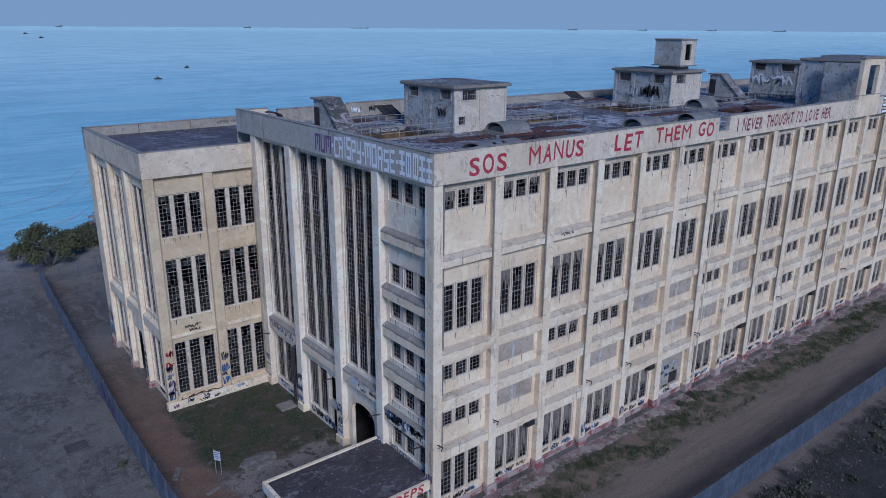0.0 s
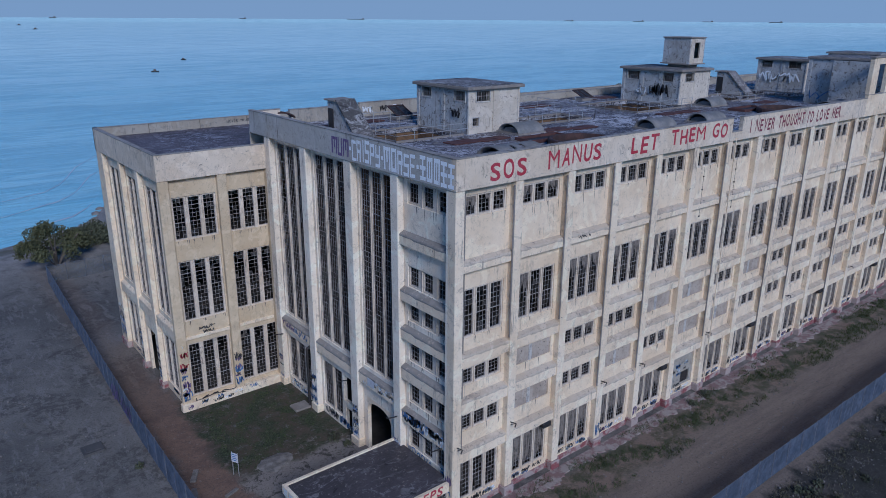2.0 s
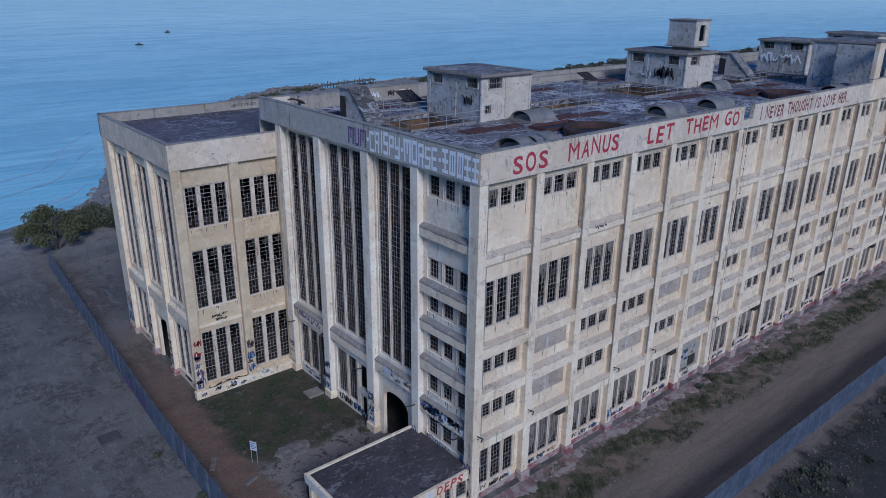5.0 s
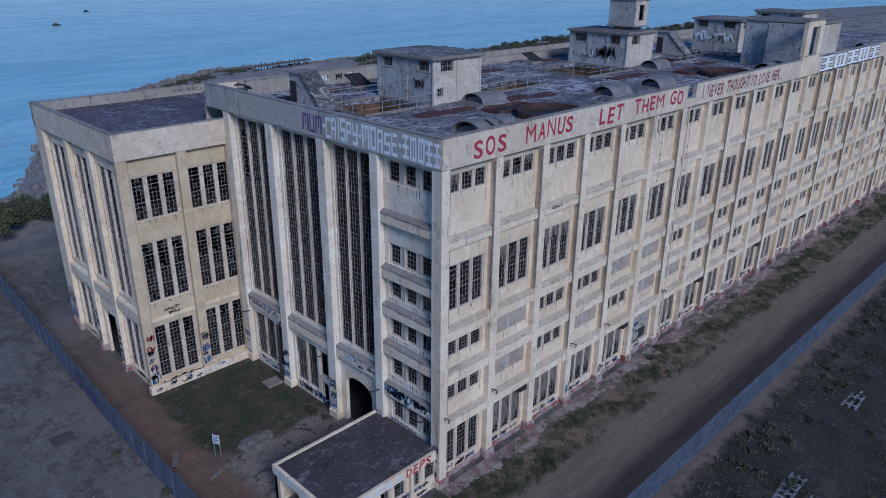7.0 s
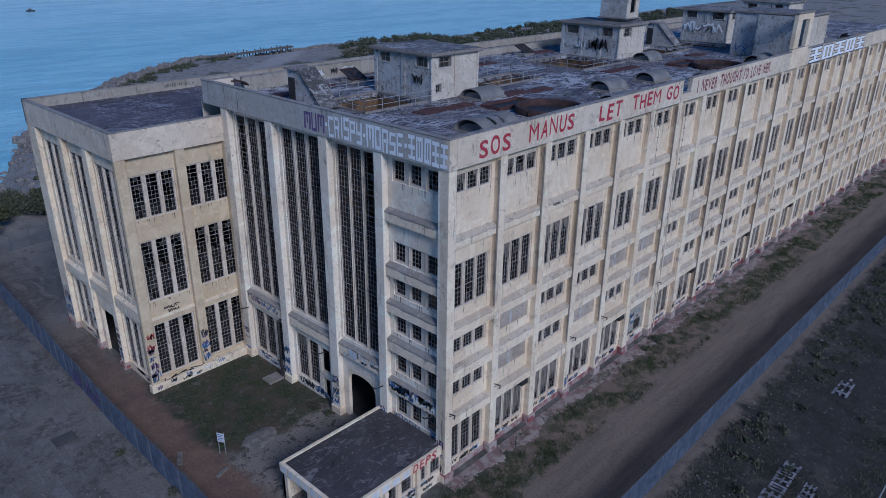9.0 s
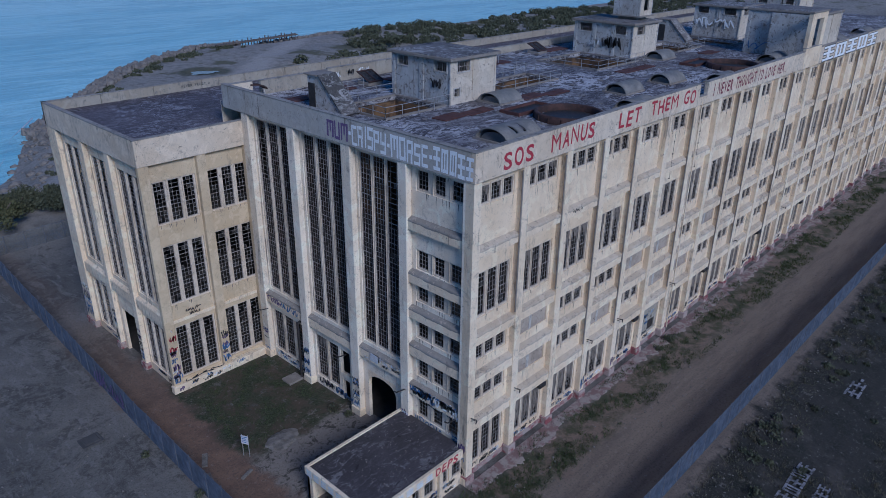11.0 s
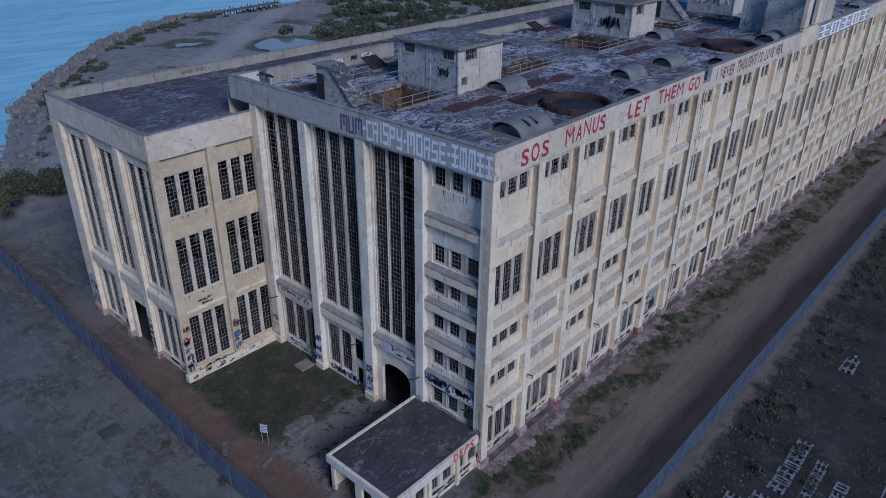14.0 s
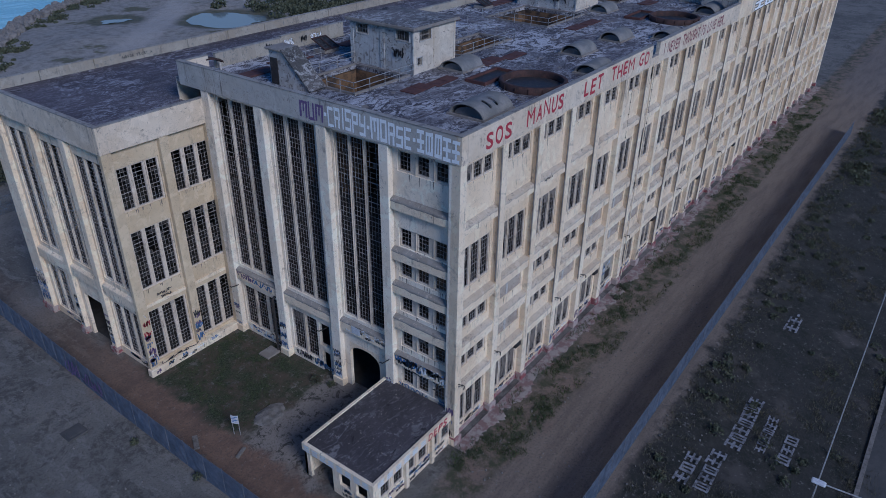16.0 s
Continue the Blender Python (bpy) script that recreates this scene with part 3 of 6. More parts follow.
foot_mesh = mesh_of("pilaster_foot", bevelled(boxes((-0.12, 0.87, -0.16, 0.75, -0.05, 0.75)), 0.05), PLINTH)


def beam_mesh(w, h, out, lip=0.0):
    """A spandrel beam whose top slopes outwards."""
    bm = bmesh.new()
    prof = [(0.0, 0.0), (-out, 0.0), (-out, h - 0.24), (-out + 0.06, h - 0.16), (0.0, h)]
    ends = [[bm.verts.new((x, y, z)) for y, z in prof] for x in (0, w)]
    n = len(prof)
    for k in range(n):
        bm.faces.new((ends[0][k], ends[0][(k + 1) % n], ends[1][(k + 1) % n], ends[1][k]))
    bm.faces.new(ends[0][::-1])
    bm.faces.new(ends[1])
    return bm


def ledge_top(w, h, out):
    """The weathered sloping top of a beam, a thin skin that follows the slope."""
    bm = bmesh.new()
    prof = [(-out - 0.006, h - 0.36), (-out - 0.006, h - 0.24), (-out + 0.056, h - 0.154), (-0.002, h + 0.006)]
    cols = []
    n = max(6, int(w / 0.25))
    for i in range(n + 1):
        x = w * i / n
        edge = 0.10 * noise.noise((x * 1.7, h, out)) + 0.05 * noise.noise((x * 6.0, h, 3))
        cols.append([bm.verts.new((x, y, z + (edge if k == 0 else 0))) for k, (y, z) in enumerate(prof)])
    for p, q in zip(cols, cols[1:]):
        for k in range(3):
            bm.faces.new((p[k], q[k], q[k + 1], p[k + 1]))
    return bm


beam_meshes = [mesh_of("spandrel", beam_mesh(PITCH - 0.75, b - a, 0.44), LEDGE) for a, b in BEAMS_Z]
ledge_meshes = [mesh_of("ledge_stain", ledge_top(PITCH - 0.75, b - a, 0.44), LEDGE_TOP) for a, b in BEAMS_Z]
plinth_mesh = mesh_of("plinth", boxes((0.75, PITCH, -0.06, 0.0, -0.05, 0.5)), PLINTH)
panel_meshes = [mesh_of("infill_panel", bevelled(boxes((OFFS[0] - 0.2, OFFS[2] + 1.2, -0.04, 0.06, 0, 1.56)), 0.02), BOARD) for _ in range(1)]
strip_mesh = mesh_of("panel_strip", boxes((2.60, 2.95, -0.06, -0.04, 0.04, 1.46)), FRAME)
PANELS3, PANELS4 = {2, 5, 6, 8, 15, 19}, {2, 4, 6, 7, 12, 17}

for b in range(BAYS + 1):
    x = X0 + PITCH * b
    part("pilaster", pilaster_mesh, None, station, "", pose(x, Y0, 0))
    part("pilaster_foot", foot_mesh, None, station, "red-painted pilaster foot", pose(x, Y0, 0))
    if b == BAYS:
        break
    at = pose(x, WALL_Y, 0)
    part("wall_panel", bay_wall, None, station, "", at)
    part("plinth", plinth_mesh, None, station, "red-painted plinth", at)
    for me, top, (a, _) in zip(beam_meshes, ledge_meshes, BEAMS_Z):
        part("spandrel", me, None, station, "", pose(x + 0.75, WALL_Y, a))
        part("ledge_stain", top, None, station, "", pose(x + 0.75, WALL_Y, a))
    for r, (z, h, kit) in enumerate(ROWS_Z):
        n = b + 1
        if (r == 2 and n in PANELS3) or (r == 3 and n in PANELS4):
            p = part("infill_panel", panel_meshes[0], None, station, "speckled grey board panel", pose(x, WALL_Y + 0.12, z - 0.2))
            part("panel_strip", strip_mesh, None, p)
            continue
        if r == 4 and n == 6:
            p = part("blocked_opening", plate(OFFS[0] - RIM, OFFS[2] + 1.0 + RIM, 0.0, h + 2 * RIM, [(3.1, 4.5, 0.2, 1.45)], 0.12, upright), SEA_WALL, station, "graffiti-covered infill with a square opening backed in black", pose(x, WALL_Y + 0.08, z - RIM))
            # black plate behind the square opening stands for the darkness inside
            part("hatch", boxes((3.1, 4.5, 0.13, 0.16, 0.2, 1.45)), BLACK, p)
            continue
        net = (0.12, 0.7 if n > 1 else 0.12, 0.22, 0.4, 0.92 if n > 1 else 0.15)[r]
        window(station, kit, pose(x, WALL_Y + 0.13, z), OFFS, rng, net)

# parapet of the long facade, with the gap at the movement joint
def parapet_run(x0, x1, y0, y1, z0, z1, material=PARAPET, name="parapet"):
    bm = bevelled(boxes((x0, x1, y0, y1, z0, z1)), 0.03)
    if z1 > 23 and name == "parapet":
        part("coping", bevelled(boxes((x0 - 0.03, x1 + 0.03, y0 - 0.03, y1 + 0.03, z1 + 0.001, z1 + 0.07)), 0.015), COPING, station)
    return part(name, bm, material, station)


parapet_run(X0 - 0.05, 58.0, Y0 - 0.07, Y0 + 0.35, 24.95, TOP)
parapet_run(58.0, 59.7, Y0 - 0.05, Y0 + 0.33, 24.95, 25.75)
parapet_run(59.7, 86.0, Y0 - 0.07, Y0 + 0.35, 24.95, TOP)
parapet_run(91.6, XE, Y0 - 0.07, Y0 + 0.35, 24.95, TOP)
parapet_run(86.0, 91.6, Y0 - 0.09, Y0 + 0.30, 24.95, 27.35, CREAM)

# end wall of the hall, facing -x; u runs towards -y from the wing
END = pose(X0 + 0.55, YW + 0.1, 0, 0, 0, -90)


def u_of(y):
    return YW + 0.1 - y


hall_bays = [(60.85, 56.1), (54.0, 49.2), (46.95, 42.6)]
HALL_W = 1.32
holes = []
hall_groups = []
for k, (ya, yb) in enumerate(hall_bays):
    ua, ub = u_of(ya), u_of(yb)
    gap = (ub - ua - 3 * HALL_W) / 2
    offs = [ua + i * (HALL_W + gap) for i in range(3)]
    hall_groups.append(offs)
    holes.append(group_hole(offs, HALL_W, 7.95, 16.5))
    if k < 2:
        holes.append(group_hole(offs[: 3 if k == 0 else 2], HALL_W, 1.1, 4.3))
holes.append((hall_groups[1][2] + 0.2, hall_groups[1][2] + 1.2, 0.0, 2.3))
holes.append((hall_groups[1][2], hall_groups[1][2] + 1.32, 2.9, 5.4))
ARCH = (u_of(46.7), u_of(43.2))
holes.append((ARCH[0], ARCH[1], 0.0, 5.0))
CORNER_Z = (23.05, 16.85, 14.15, 10.9, 7.4, 3.5)
ca, cb = u_of(40.6), u_of(36.3)
cgap = (cb - ca - 3 * 1.0) / 2
corner_offs = [ca + i * (1.0 + cgap) for i in range(3)]
holes += [group_hole(corner_offs, 1.0, z, 1.4) for z in CORNER_Z]
part("end_wall", plate(0.0, u_of(Y0 + 0.36), 0.0, 25.0, holes, 0.35, upright), HALL_SKYLIT, station, "", END)

for k, offs in enumerate(hall_groups):
    window(station, KIT_HALL, END @ pose(0, 0.16, 7.95), offs, rng, 0.0, "tall steel-barred hall window with broken glass")
    if k < 2:
        window(station, KIT_HALL_LOW, END @ pose(0, 0.16, 1.1), offs[: 3 if k == 0 else 2], rng, 0.2)
for z in CORNER_Z:
    window(station, KIT_CORNER, END @ pose(0, 0.16, z), corner_offs, rng, 0.06)

# arched doorway: the corners above the arch
def arch_fill(u0, u1, spring, crown, top, t):
    bm = bmesh.new()
    n, mid, half = 16, (u0 + u1) / 2, (u1 - u0) / 2
    pts = [(mid - half * math.cos(math.pi * i / n), spring + (crown - spring) * math.sin(math.pi * i / n) ** 0.6) for i in range(n + 1)]
    rows = [[bm.verts.new((u, w, z)) for u, z in pts] + [bm.verts.new((u, w, top)) for u, z in pts] for w in (0.0, t)]
    for i in range(n):
        a, b = rows
        bm.faces.new((a[i], a[i + 1], a[n + 2 + i], a[n + 1 + i]))
        bm.faces.new((b[i + 1], b[i], b[n + 1 + i], b[n + 2 + i]))
        bm.faces.new((a[i + 1], a[i], b[i], b[i + 1]))
    return bm


part("arch_head", arch_fill(ARCH[0], ARCH[1], 3.3, 4.75, 5.0, 0.34), CREAM, station, "ochre-stained arch over the doorway", END)

# pilasters, beams and parapet of the end wall
for ya, yb in ((62.2, 61.2), (55.45, 54.45), (48.35, 47.3), (42.05, 41.15), (35.75, Y0 + 0.02)):
    part("pilaster", bevelled(boxes((u_of(ya), u_of(yb), -0.55, 0.0, 0.0, 24.95)), 0.04), HALL_SKYLIT, station, "", END)
    part("pilaster_foot", bevelled(boxes((u_of(ya) - 0.1, u_of(yb) + 0.1, -0.68, 0.0, -0.05, 0.7)), 0.04), LEDGE, station, "", END)
hall_beam_spans = ((61.2, 55.45), (54.45, 48.35), (47.3, 42.05))
for ya, yb in hall_beam_spans:
    part("spandrel", beam_mesh(u_of(yb) - u_of(ya), 1.15, 0.42), LEDGE, station, "", END @ pose(u_of(ya), 0, 6.35))
    part("ledge_stain", ledge_top(u_of(yb) - u_of(ya), 1.15, 0.42), SOOT, station, "", END @ pose(u_of(ya), 0, 6.35))
for z, h in ((19.95, 0.95), (15.65, 1.0), (12.6, 1.0), (9.25, 1.15), (5.55, 1.15)):
    part("spandrel", beam_mesh(u_of(35.75) - u_of(41.15), h, 0.42), LEDGE, station, "soot-stained ledge", END @ pose(u_of(41.15), 0, z))
    part("ledge_stain", ledge_top(u_of(35.75) - u_of(41.15), h, 0.42), SOOT, station, "", END @ pose(u_of(41.15), 0, z))
parapet_run(X0 - 0.07, X0 + 0.35, Y0 + 0.352, 64.9, 24.95, TOP, END_PARAPET)
parapet_run(X0 + 0.35, X0 + 3.0, 64.55, 64.9, DECK, 26.9)
parapet_run(30.6, 38.6, 65.55, 65.95, DECK, 26.6, SEA_WALL)
parapet_run(38.65, 47.5, 65.6, 65.95, DECK, 26.75, SEA_WALL)
parapet_run(59.0, XE, 65.6, 65.95, DECK, 26.1, SEA_WALL)

# wing: near wall (faces -y), side wall (faces -x), sea wall and far end
WING = pose(0, YW + 0.45, 0)
wing_groups = [(17.5, 21.2), (22.55, 26.3)]
wing_rows = ((16.5, 3.7, KIT_WING1), (8.78, 5.55, KIT_WING2), (1.15, 5.15, KIT_WING3))
holes, offs_of = [], []
for a, b in wing_groups:
    gap = (b - a - 3.0) / 2
    offs = [a + i * (1.0 + gap) for i in range(3)]
    offs_of.append(offs)
    holes += [group_hole(offs, 1.0, z, h) for z, h, _ in wing_rows]
part("wing_wall", plate(XW + 0.45, X0 + 0.54, 0.0, 22.0, holes, 0.3, upright), OCHRE_SHADED, station, "", WING)
for offs in offs_of:
    for z, h, kit in wing_rows:
        window(station, kit, WING @ pose(0, 0.16, z), offs, rng, 0.0)
for a, b in ((XW, 17.15), (21.45, 22.3), (26.1, X0 + 0.05)):
    if b > a:
        part("pilaster", bevelled(boxes((a, b, 0.0, 0.45, 0.0, 21.95)), 0.03), OCHRE_SHADED, station, "", pose(0, YW, 0))
part("spandrel", bevelled(boxes((17.15, 21.45, 0.30, 0.45, 6.9, 7.2)), 0.02), LEDGE, station, "", pose(0, YW, 0))
part("spandrel", bevelled(boxes((22.3, 26.0, 0.30, 0.45, 6.9, 7.2)), 0.02), LEDGE, station, "", pose(0, YW, 0))
part("plinth", bevelled(boxes((XW - 0.15, X0 + 0.5, -0.2, 0.44, -0.05, 0.75)), 0.05), PALE, station, "graffiti-stained plinth", pose(0, YW, 0))
parapet_run(XW - 0.05, X0 + 0.5, YW - 0.05, YW + 0.35, 21.95, LOW_TOP)

SIDE = pose(XW + 0.45, YB, 0, 0, 0, -90)
side_groups = [(78.9, 74.5), (73.0, 69.1), (67.5, 63.4)]
holes, side_offs = [], []
for k, (ya, yb) in enumerate(side_groups):
    ua, ub = YB - ya, YB - yb
    gap = (ub - ua - 3 * 1.05) / 2
    offs = [ua + i * (1.05 + gap) for i in range(3)]
    side_offs.append(offs)
    holes.append(group_hole(offs, 1.05, 8.7, 11.9))
    if k == 1:
        holes.append((offs[0] + 0.2, offs[2] + 0.9, 0.0, 4.9))
    else:
        holes.append(group_hole(offs, 1.05, 1.0, 5.0))
part("side_wall", plate(0.0, YB - YW - 0.46, 0.0, 22.0, holes, 0.3, upright), PALE, station, "", SIDE)
for k, offs in enumerate(side_offs):
    window(station, KIT_SIDE, SIDE @ pose(0, 0.16, 8.7), offs, rng, 0.1)
    if k != 1:
        window(station, KIT_SIDE_LOW, SIDE @ pose(0, 0.16, 1.0), offs, rng, 0.1)
for ya, yb in ((YB, 79.6), (74.1, 73.4), (68.7, 67.9)):
    part("pilaster", bevelled(boxes((YB - ya, YB - yb, -0.45, 0.0, 0.0, 21.95)), 0.03), PALE, station, "", SIDE)
    part("pilaster_foot", bevelled(boxes((YB - ya - 0.1, YB - yb + 0.1, -0.6, 0.0, -0.05, 0.7)), 0.04), PLINTH, station, "", SIDE)
for ya, yb in ((79.6, 74.1), (73.4, 68.7), (67.9, YW + 0.46)):
    part("spandrel", beam_mesh(ya - yb, 1.2, 0.34), LEDGE, station, "", SIDE @ pose(YB - ya, 0, 6.9))
parapet_run(XW - 0.05, XW + 0.35, YW + 0.352, YB, 21.95, LOW_TOP)
sea_x = XW - 0.05
while sea_x < XE:
    step = min(5.6, XE - sea_x)
    parapet_run(sea_x, sea_x + step - 0.05, YB - 0.3, YB, 21.95, LOW_TOP, SEA_WALL)
    sea_x += 5.6
part("sea_wall", plate(XW + 0.1, XE, 0.0, 21.95, [], 0.3, upright), CREAM, station, "", pose(0, YB - 0.3, 0))
part("far_wall", plate(0, YB - Y0 - 1.0, 0.0, 24.9, [], 0.3, upright), CREAM, station, "", pose(XE - 0.31, Y0 + 0.6, 0, 0, 0, 90) @ pose(0, -0.31, 0))

# roofs, with the light wells open
PITS = [(32.5, 39.4, 50.2, 56.4), (48.4, 57.5, 50.6, 54.6), (65.5, 74.6, 50.5, 58.8), (85.0, 92.0, 50.5, 56.0), (96.0, 101.5, 48.0, 57.0)]
part("roof", plate(X0 + 0.36, XE - 0.3, Y0 + 0.36, 65.94, PITS, -0.35, lambda u, v, w: (u, v, DECK + w)), ROOF, station, "flaking bitumen flat roof")
part("roof_step", boxes((X0 + 0.4, XE - 0.3, 65.96, 66.1, 22.0, DECK)), PARAPET, station)
part("low_roof", boxes((XW + 0.36, X0 + 0.5, YW + 0.36, YB - 0.31, LOW_DECK - 0.3, LOW_DECK), (X0 + 0.5, XE - 0.3, 66.1, YB - 0.31, LOW_DECK - 0.3, LOW_DECK)), ROOF_LOW, station, "purplish bitumen flat roof, patched")
for a, b, c, d in PITS:
    part("light_well", plate(a, b, c, d, [(a + 0.12, b - 0.12, c + 0.12, d - 0.12)], 9.2, lambda u, v, w: (u, v, DECK - 9.6 + w)), INSIDE_WARM, station, "brown brick lining of the roof well")
    # floor coloured black for the shade deep in the well
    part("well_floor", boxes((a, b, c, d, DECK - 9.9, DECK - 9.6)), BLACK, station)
    part("well_kerb", plate(a - 0.22, b + 0.22, c - 0.22, d + 0.22, [(a, b, c, d)], 0.16, lambda u, v, w: (u, v, DECK + w)), BARE, station, "worn concrete kerb round the roof well")

# added inner floors and walls, seen through the windows; near-black colour holds the rooms' shade
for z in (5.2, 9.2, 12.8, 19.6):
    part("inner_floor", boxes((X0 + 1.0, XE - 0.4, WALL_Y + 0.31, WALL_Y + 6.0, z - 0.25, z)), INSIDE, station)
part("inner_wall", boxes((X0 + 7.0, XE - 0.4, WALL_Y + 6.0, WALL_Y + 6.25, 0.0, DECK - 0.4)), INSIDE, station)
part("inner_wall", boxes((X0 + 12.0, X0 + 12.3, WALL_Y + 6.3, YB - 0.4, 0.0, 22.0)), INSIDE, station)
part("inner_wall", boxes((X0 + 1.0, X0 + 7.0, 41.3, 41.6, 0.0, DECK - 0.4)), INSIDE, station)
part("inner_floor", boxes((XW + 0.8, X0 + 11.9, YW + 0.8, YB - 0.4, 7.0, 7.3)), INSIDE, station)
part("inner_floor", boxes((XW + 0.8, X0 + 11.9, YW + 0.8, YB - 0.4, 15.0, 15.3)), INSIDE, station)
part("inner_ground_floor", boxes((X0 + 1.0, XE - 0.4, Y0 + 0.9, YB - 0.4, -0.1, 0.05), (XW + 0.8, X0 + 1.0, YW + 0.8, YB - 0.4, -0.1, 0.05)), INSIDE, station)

# ---- annex: the low block beside the corner ----
annex = thing("annex", "low flat-roofed block with painted fascia beside the corner", "building")
AX0, AX1, AY0, AY1, AZ = 16.55, 26.0, 35.1, 42.3, 3.4
part("roof", bevelled(boxes((AX0 + 0.2, AX1 + 0.4, AY0 + 0.2, AY1 - 0.2, AZ - 0.35, AZ - 0.12)), 0.01), ROOF_ANNEX, annex, "dark flaking bitumen roof")
for e in ((AX0 - 0.05, AX1 + 0.02, AY0 - 0.05, AY0 + 0.22), (AX0 - 0.05, AX1 + 0.5, AY1 - 0.2, AY1 + 0.05)):
    part("fascia", bevelled(boxes((*e, AZ - 0.75, AZ)), 0.02), PALE, annex)
part("fascia", bevelled(boxes((AX0 - 0.06, AX0 + 0.22, AY0 + 0.221, AY1 - 0.2, AZ - 0.75, AZ)), 0.02), PALE, annex)
annex_offs = [AX0 + 1.0 + k * 1.5 for k in range(6)]
holes = [group_hole([o], 0.95, 1.2, 1.25) for o in annex_offs]
part("wall", plate(AX0 + 0.1, AX1, 0.0, 2.7, holes, 0.25, upright), PALE, annex, "graffiti-covered wall", pose(0, AY0 + 0.1, 0))
KIT_ANNEX = WindowKit(0.95, 1.25, 3, 4, 31)
for o in annex_offs:
    window(annex, KIT_ANNEX, pose(0, AY0 + 0.22, 1.2), [o], rng)
holes = [(0.6, 3.0, 0.0, 2.55), (3.7, 4.8, 1.2, 2.5), (5.4, 6.5, 1.2, 2.5)]
part("wall", plate(0.0, AY1 - AY0 - 0.36, 0.0, 2.7, holes, 0.25, upright), PALE, annex, "", pose(AX0 + 0.1, AY1 - 0.01, 0, 0, 0, -90))
part("wall", plate(AX0 + 0.1, AX1 + 0.4, 0.0, 2.7, [], 0.25, upright), PALE, annex, "", pose(0, AY1 - 0.26, 0))
for k in range(2):
    part("post", boxes((0, 0.35, -0.12, 0.2, 0, 2.7)), PALE, annex, "", pose(AX0 + 3.6 + 3.2 * k, AY0 - 0.02, 0))


# ---- rooftop huts ----
def hut(x0, x1, y0, y1, z1, label, wins_x=(), wins_y=(), eave=0.35, front=HUT_SUNLIT, rec=()):
    """A plant hut on the roof: wins_x are openings (y0, y1, z0, z1) in the wall facing -x, wins_y (x0, x1, z0, z1) in the wall facing -y."""
    t = thing("rooftop_hut", label, "hut", pose(x0, y0, DECK))
    h, w, d = z1 - DECK - 0.3, x1 - x0, y1 - y0
    hx = [(d - (b - y0), d - (a - y0), c - DECK, e - DECK) for a, b, c, e in wins_x]
    hy = [(a - x0, b - x0, c - DECK, e - DECK) for a, b, c, e in wins_y]
    part("wall", plate(0, d, 0, h, hx, 0.25, upright), HUT, t, "", pose(0, d, 0, 0, 0, -90))
    part("wall", plate(0.251, w - 0.251, 0, h, hy, 0.25, upright), front, t, "", pose(0, 0, 0))
    part("wall", plate(0, d, 0, h, [], 0.25, upright), HUT, t, "", pose(w, 0, 0, 0, 0, 90))
    part("wall", plate(0.251, w - 0.251, 0, h, [], 0.25, upright), HUT, t, "", pose(0, d - 0.25, 0))
    part("roof", bevelled(boxes((-eave, w + eave, -eave, d + eave, h, h + 0.28)), 0.04), BARE, t, "projecting concrete roof slab")
    part("roof_covering", boxes((-eave + 0.15, w + eave - 0.15, -eave + 0.15, d + eave - 0.15, h + 0.284, h + 0.32)), ROOF_HUT, t)
    for u, ob_m in [(q, pose(-0.03, d, 0, 0, 0, -90)) for q in hx] + [(q, pose(0, -0.03, 0)) for q in hy]:
        g = plate(u[0] - 0.1, u[1] + 0.1, u[2] - 0.1, u[3] + 0.1, [u], 0.08, lambda a, b, w: (a, w - 0.02, b))
        win = part("window", g, FRAME, t, "barred window opening", ob_m)
        n = max(2, int((u[1] - u[0]) / 0.3))
        for i in range(1, n):
            c = u[0] + (u[1] - u[0]) * i / n
            part("bar", boxes((c - 0.02, c + 0.02, 0.08, 0.12, u[2], u[3])), STEEL, win)
        part("bar", boxes((u[0], u[1], 0.121, 0.15, (u[2] + u[3]) / 2 - 0.02, (u[2] + u[3]) / 2 + 0.02)), STEEL, win)
    # raised panels between shallow piers
    for k in range(int(d // 2.6) + 1):
        c = d - k * d / max(1, int(d // 2.6))
        part("pier", boxes((-0.07, 0.0, max(0.0, c - 0.4), min(d, c + 0.1), 0, h - 0.02)), HUT, t)
    for k in range(int(w // 3.0) + 1):
        c = k * w / max(1, int(w // 3.0))
        part("pier", boxes((max(0.0, c - 0.2), min(w, c + 0.25), -0.06, 0.0, 0, h - 0.02)), front, t)
    return t


hut(40.2, 46.5, 50.0, 57.6, 29.5, "square grey plant hut with barred windows and a flat roof", [(50.5, 52.0, 28.2, 29.05), (55.4, 56.8, 28.2, 29.05)], [(41.1, 42.7, 28.15, 29.05), (40.7, 41.4, 26.0, 26.7)])
hut2 = hut(76.0, 82.3, 52.2, 60.8, 29.5, "grey plant hut that carries a small tower", [(53.2, 55.2, 28.0, 29.0), (58.2, 60.0, 28.0, 29.0)], [(77.0, 78.8, 28.0, 29.0)])
hut(92.0, 99.0, 35.2, 44.5, 31.0, "tall pale plant hut at the parapet", [(38.2, 40.6, 29.0, 30.3)], [], 0.2)
hut(103.0, 110.0, 49.8, 57.0, 30.0, "dark grey plant hut with broad lettering", [(50.6, 52.4, 28.7, 29.6), (54.8, 56.4, 28.7, 29.6)], [(104.0, 105.6, 28.7, 29.6)])
hut(128.0, 135.0, 50.0, 58.0, 30.2, "far grey plant hut on the roof", [(51, 53, 28.7, 29.6), (55, 57, 28.7, 29.6)], [])
tower = thing("roof_tower", "small concrete tower with an open side on a hut roof", "tower", pose(79.0, 53.3, 29.55))
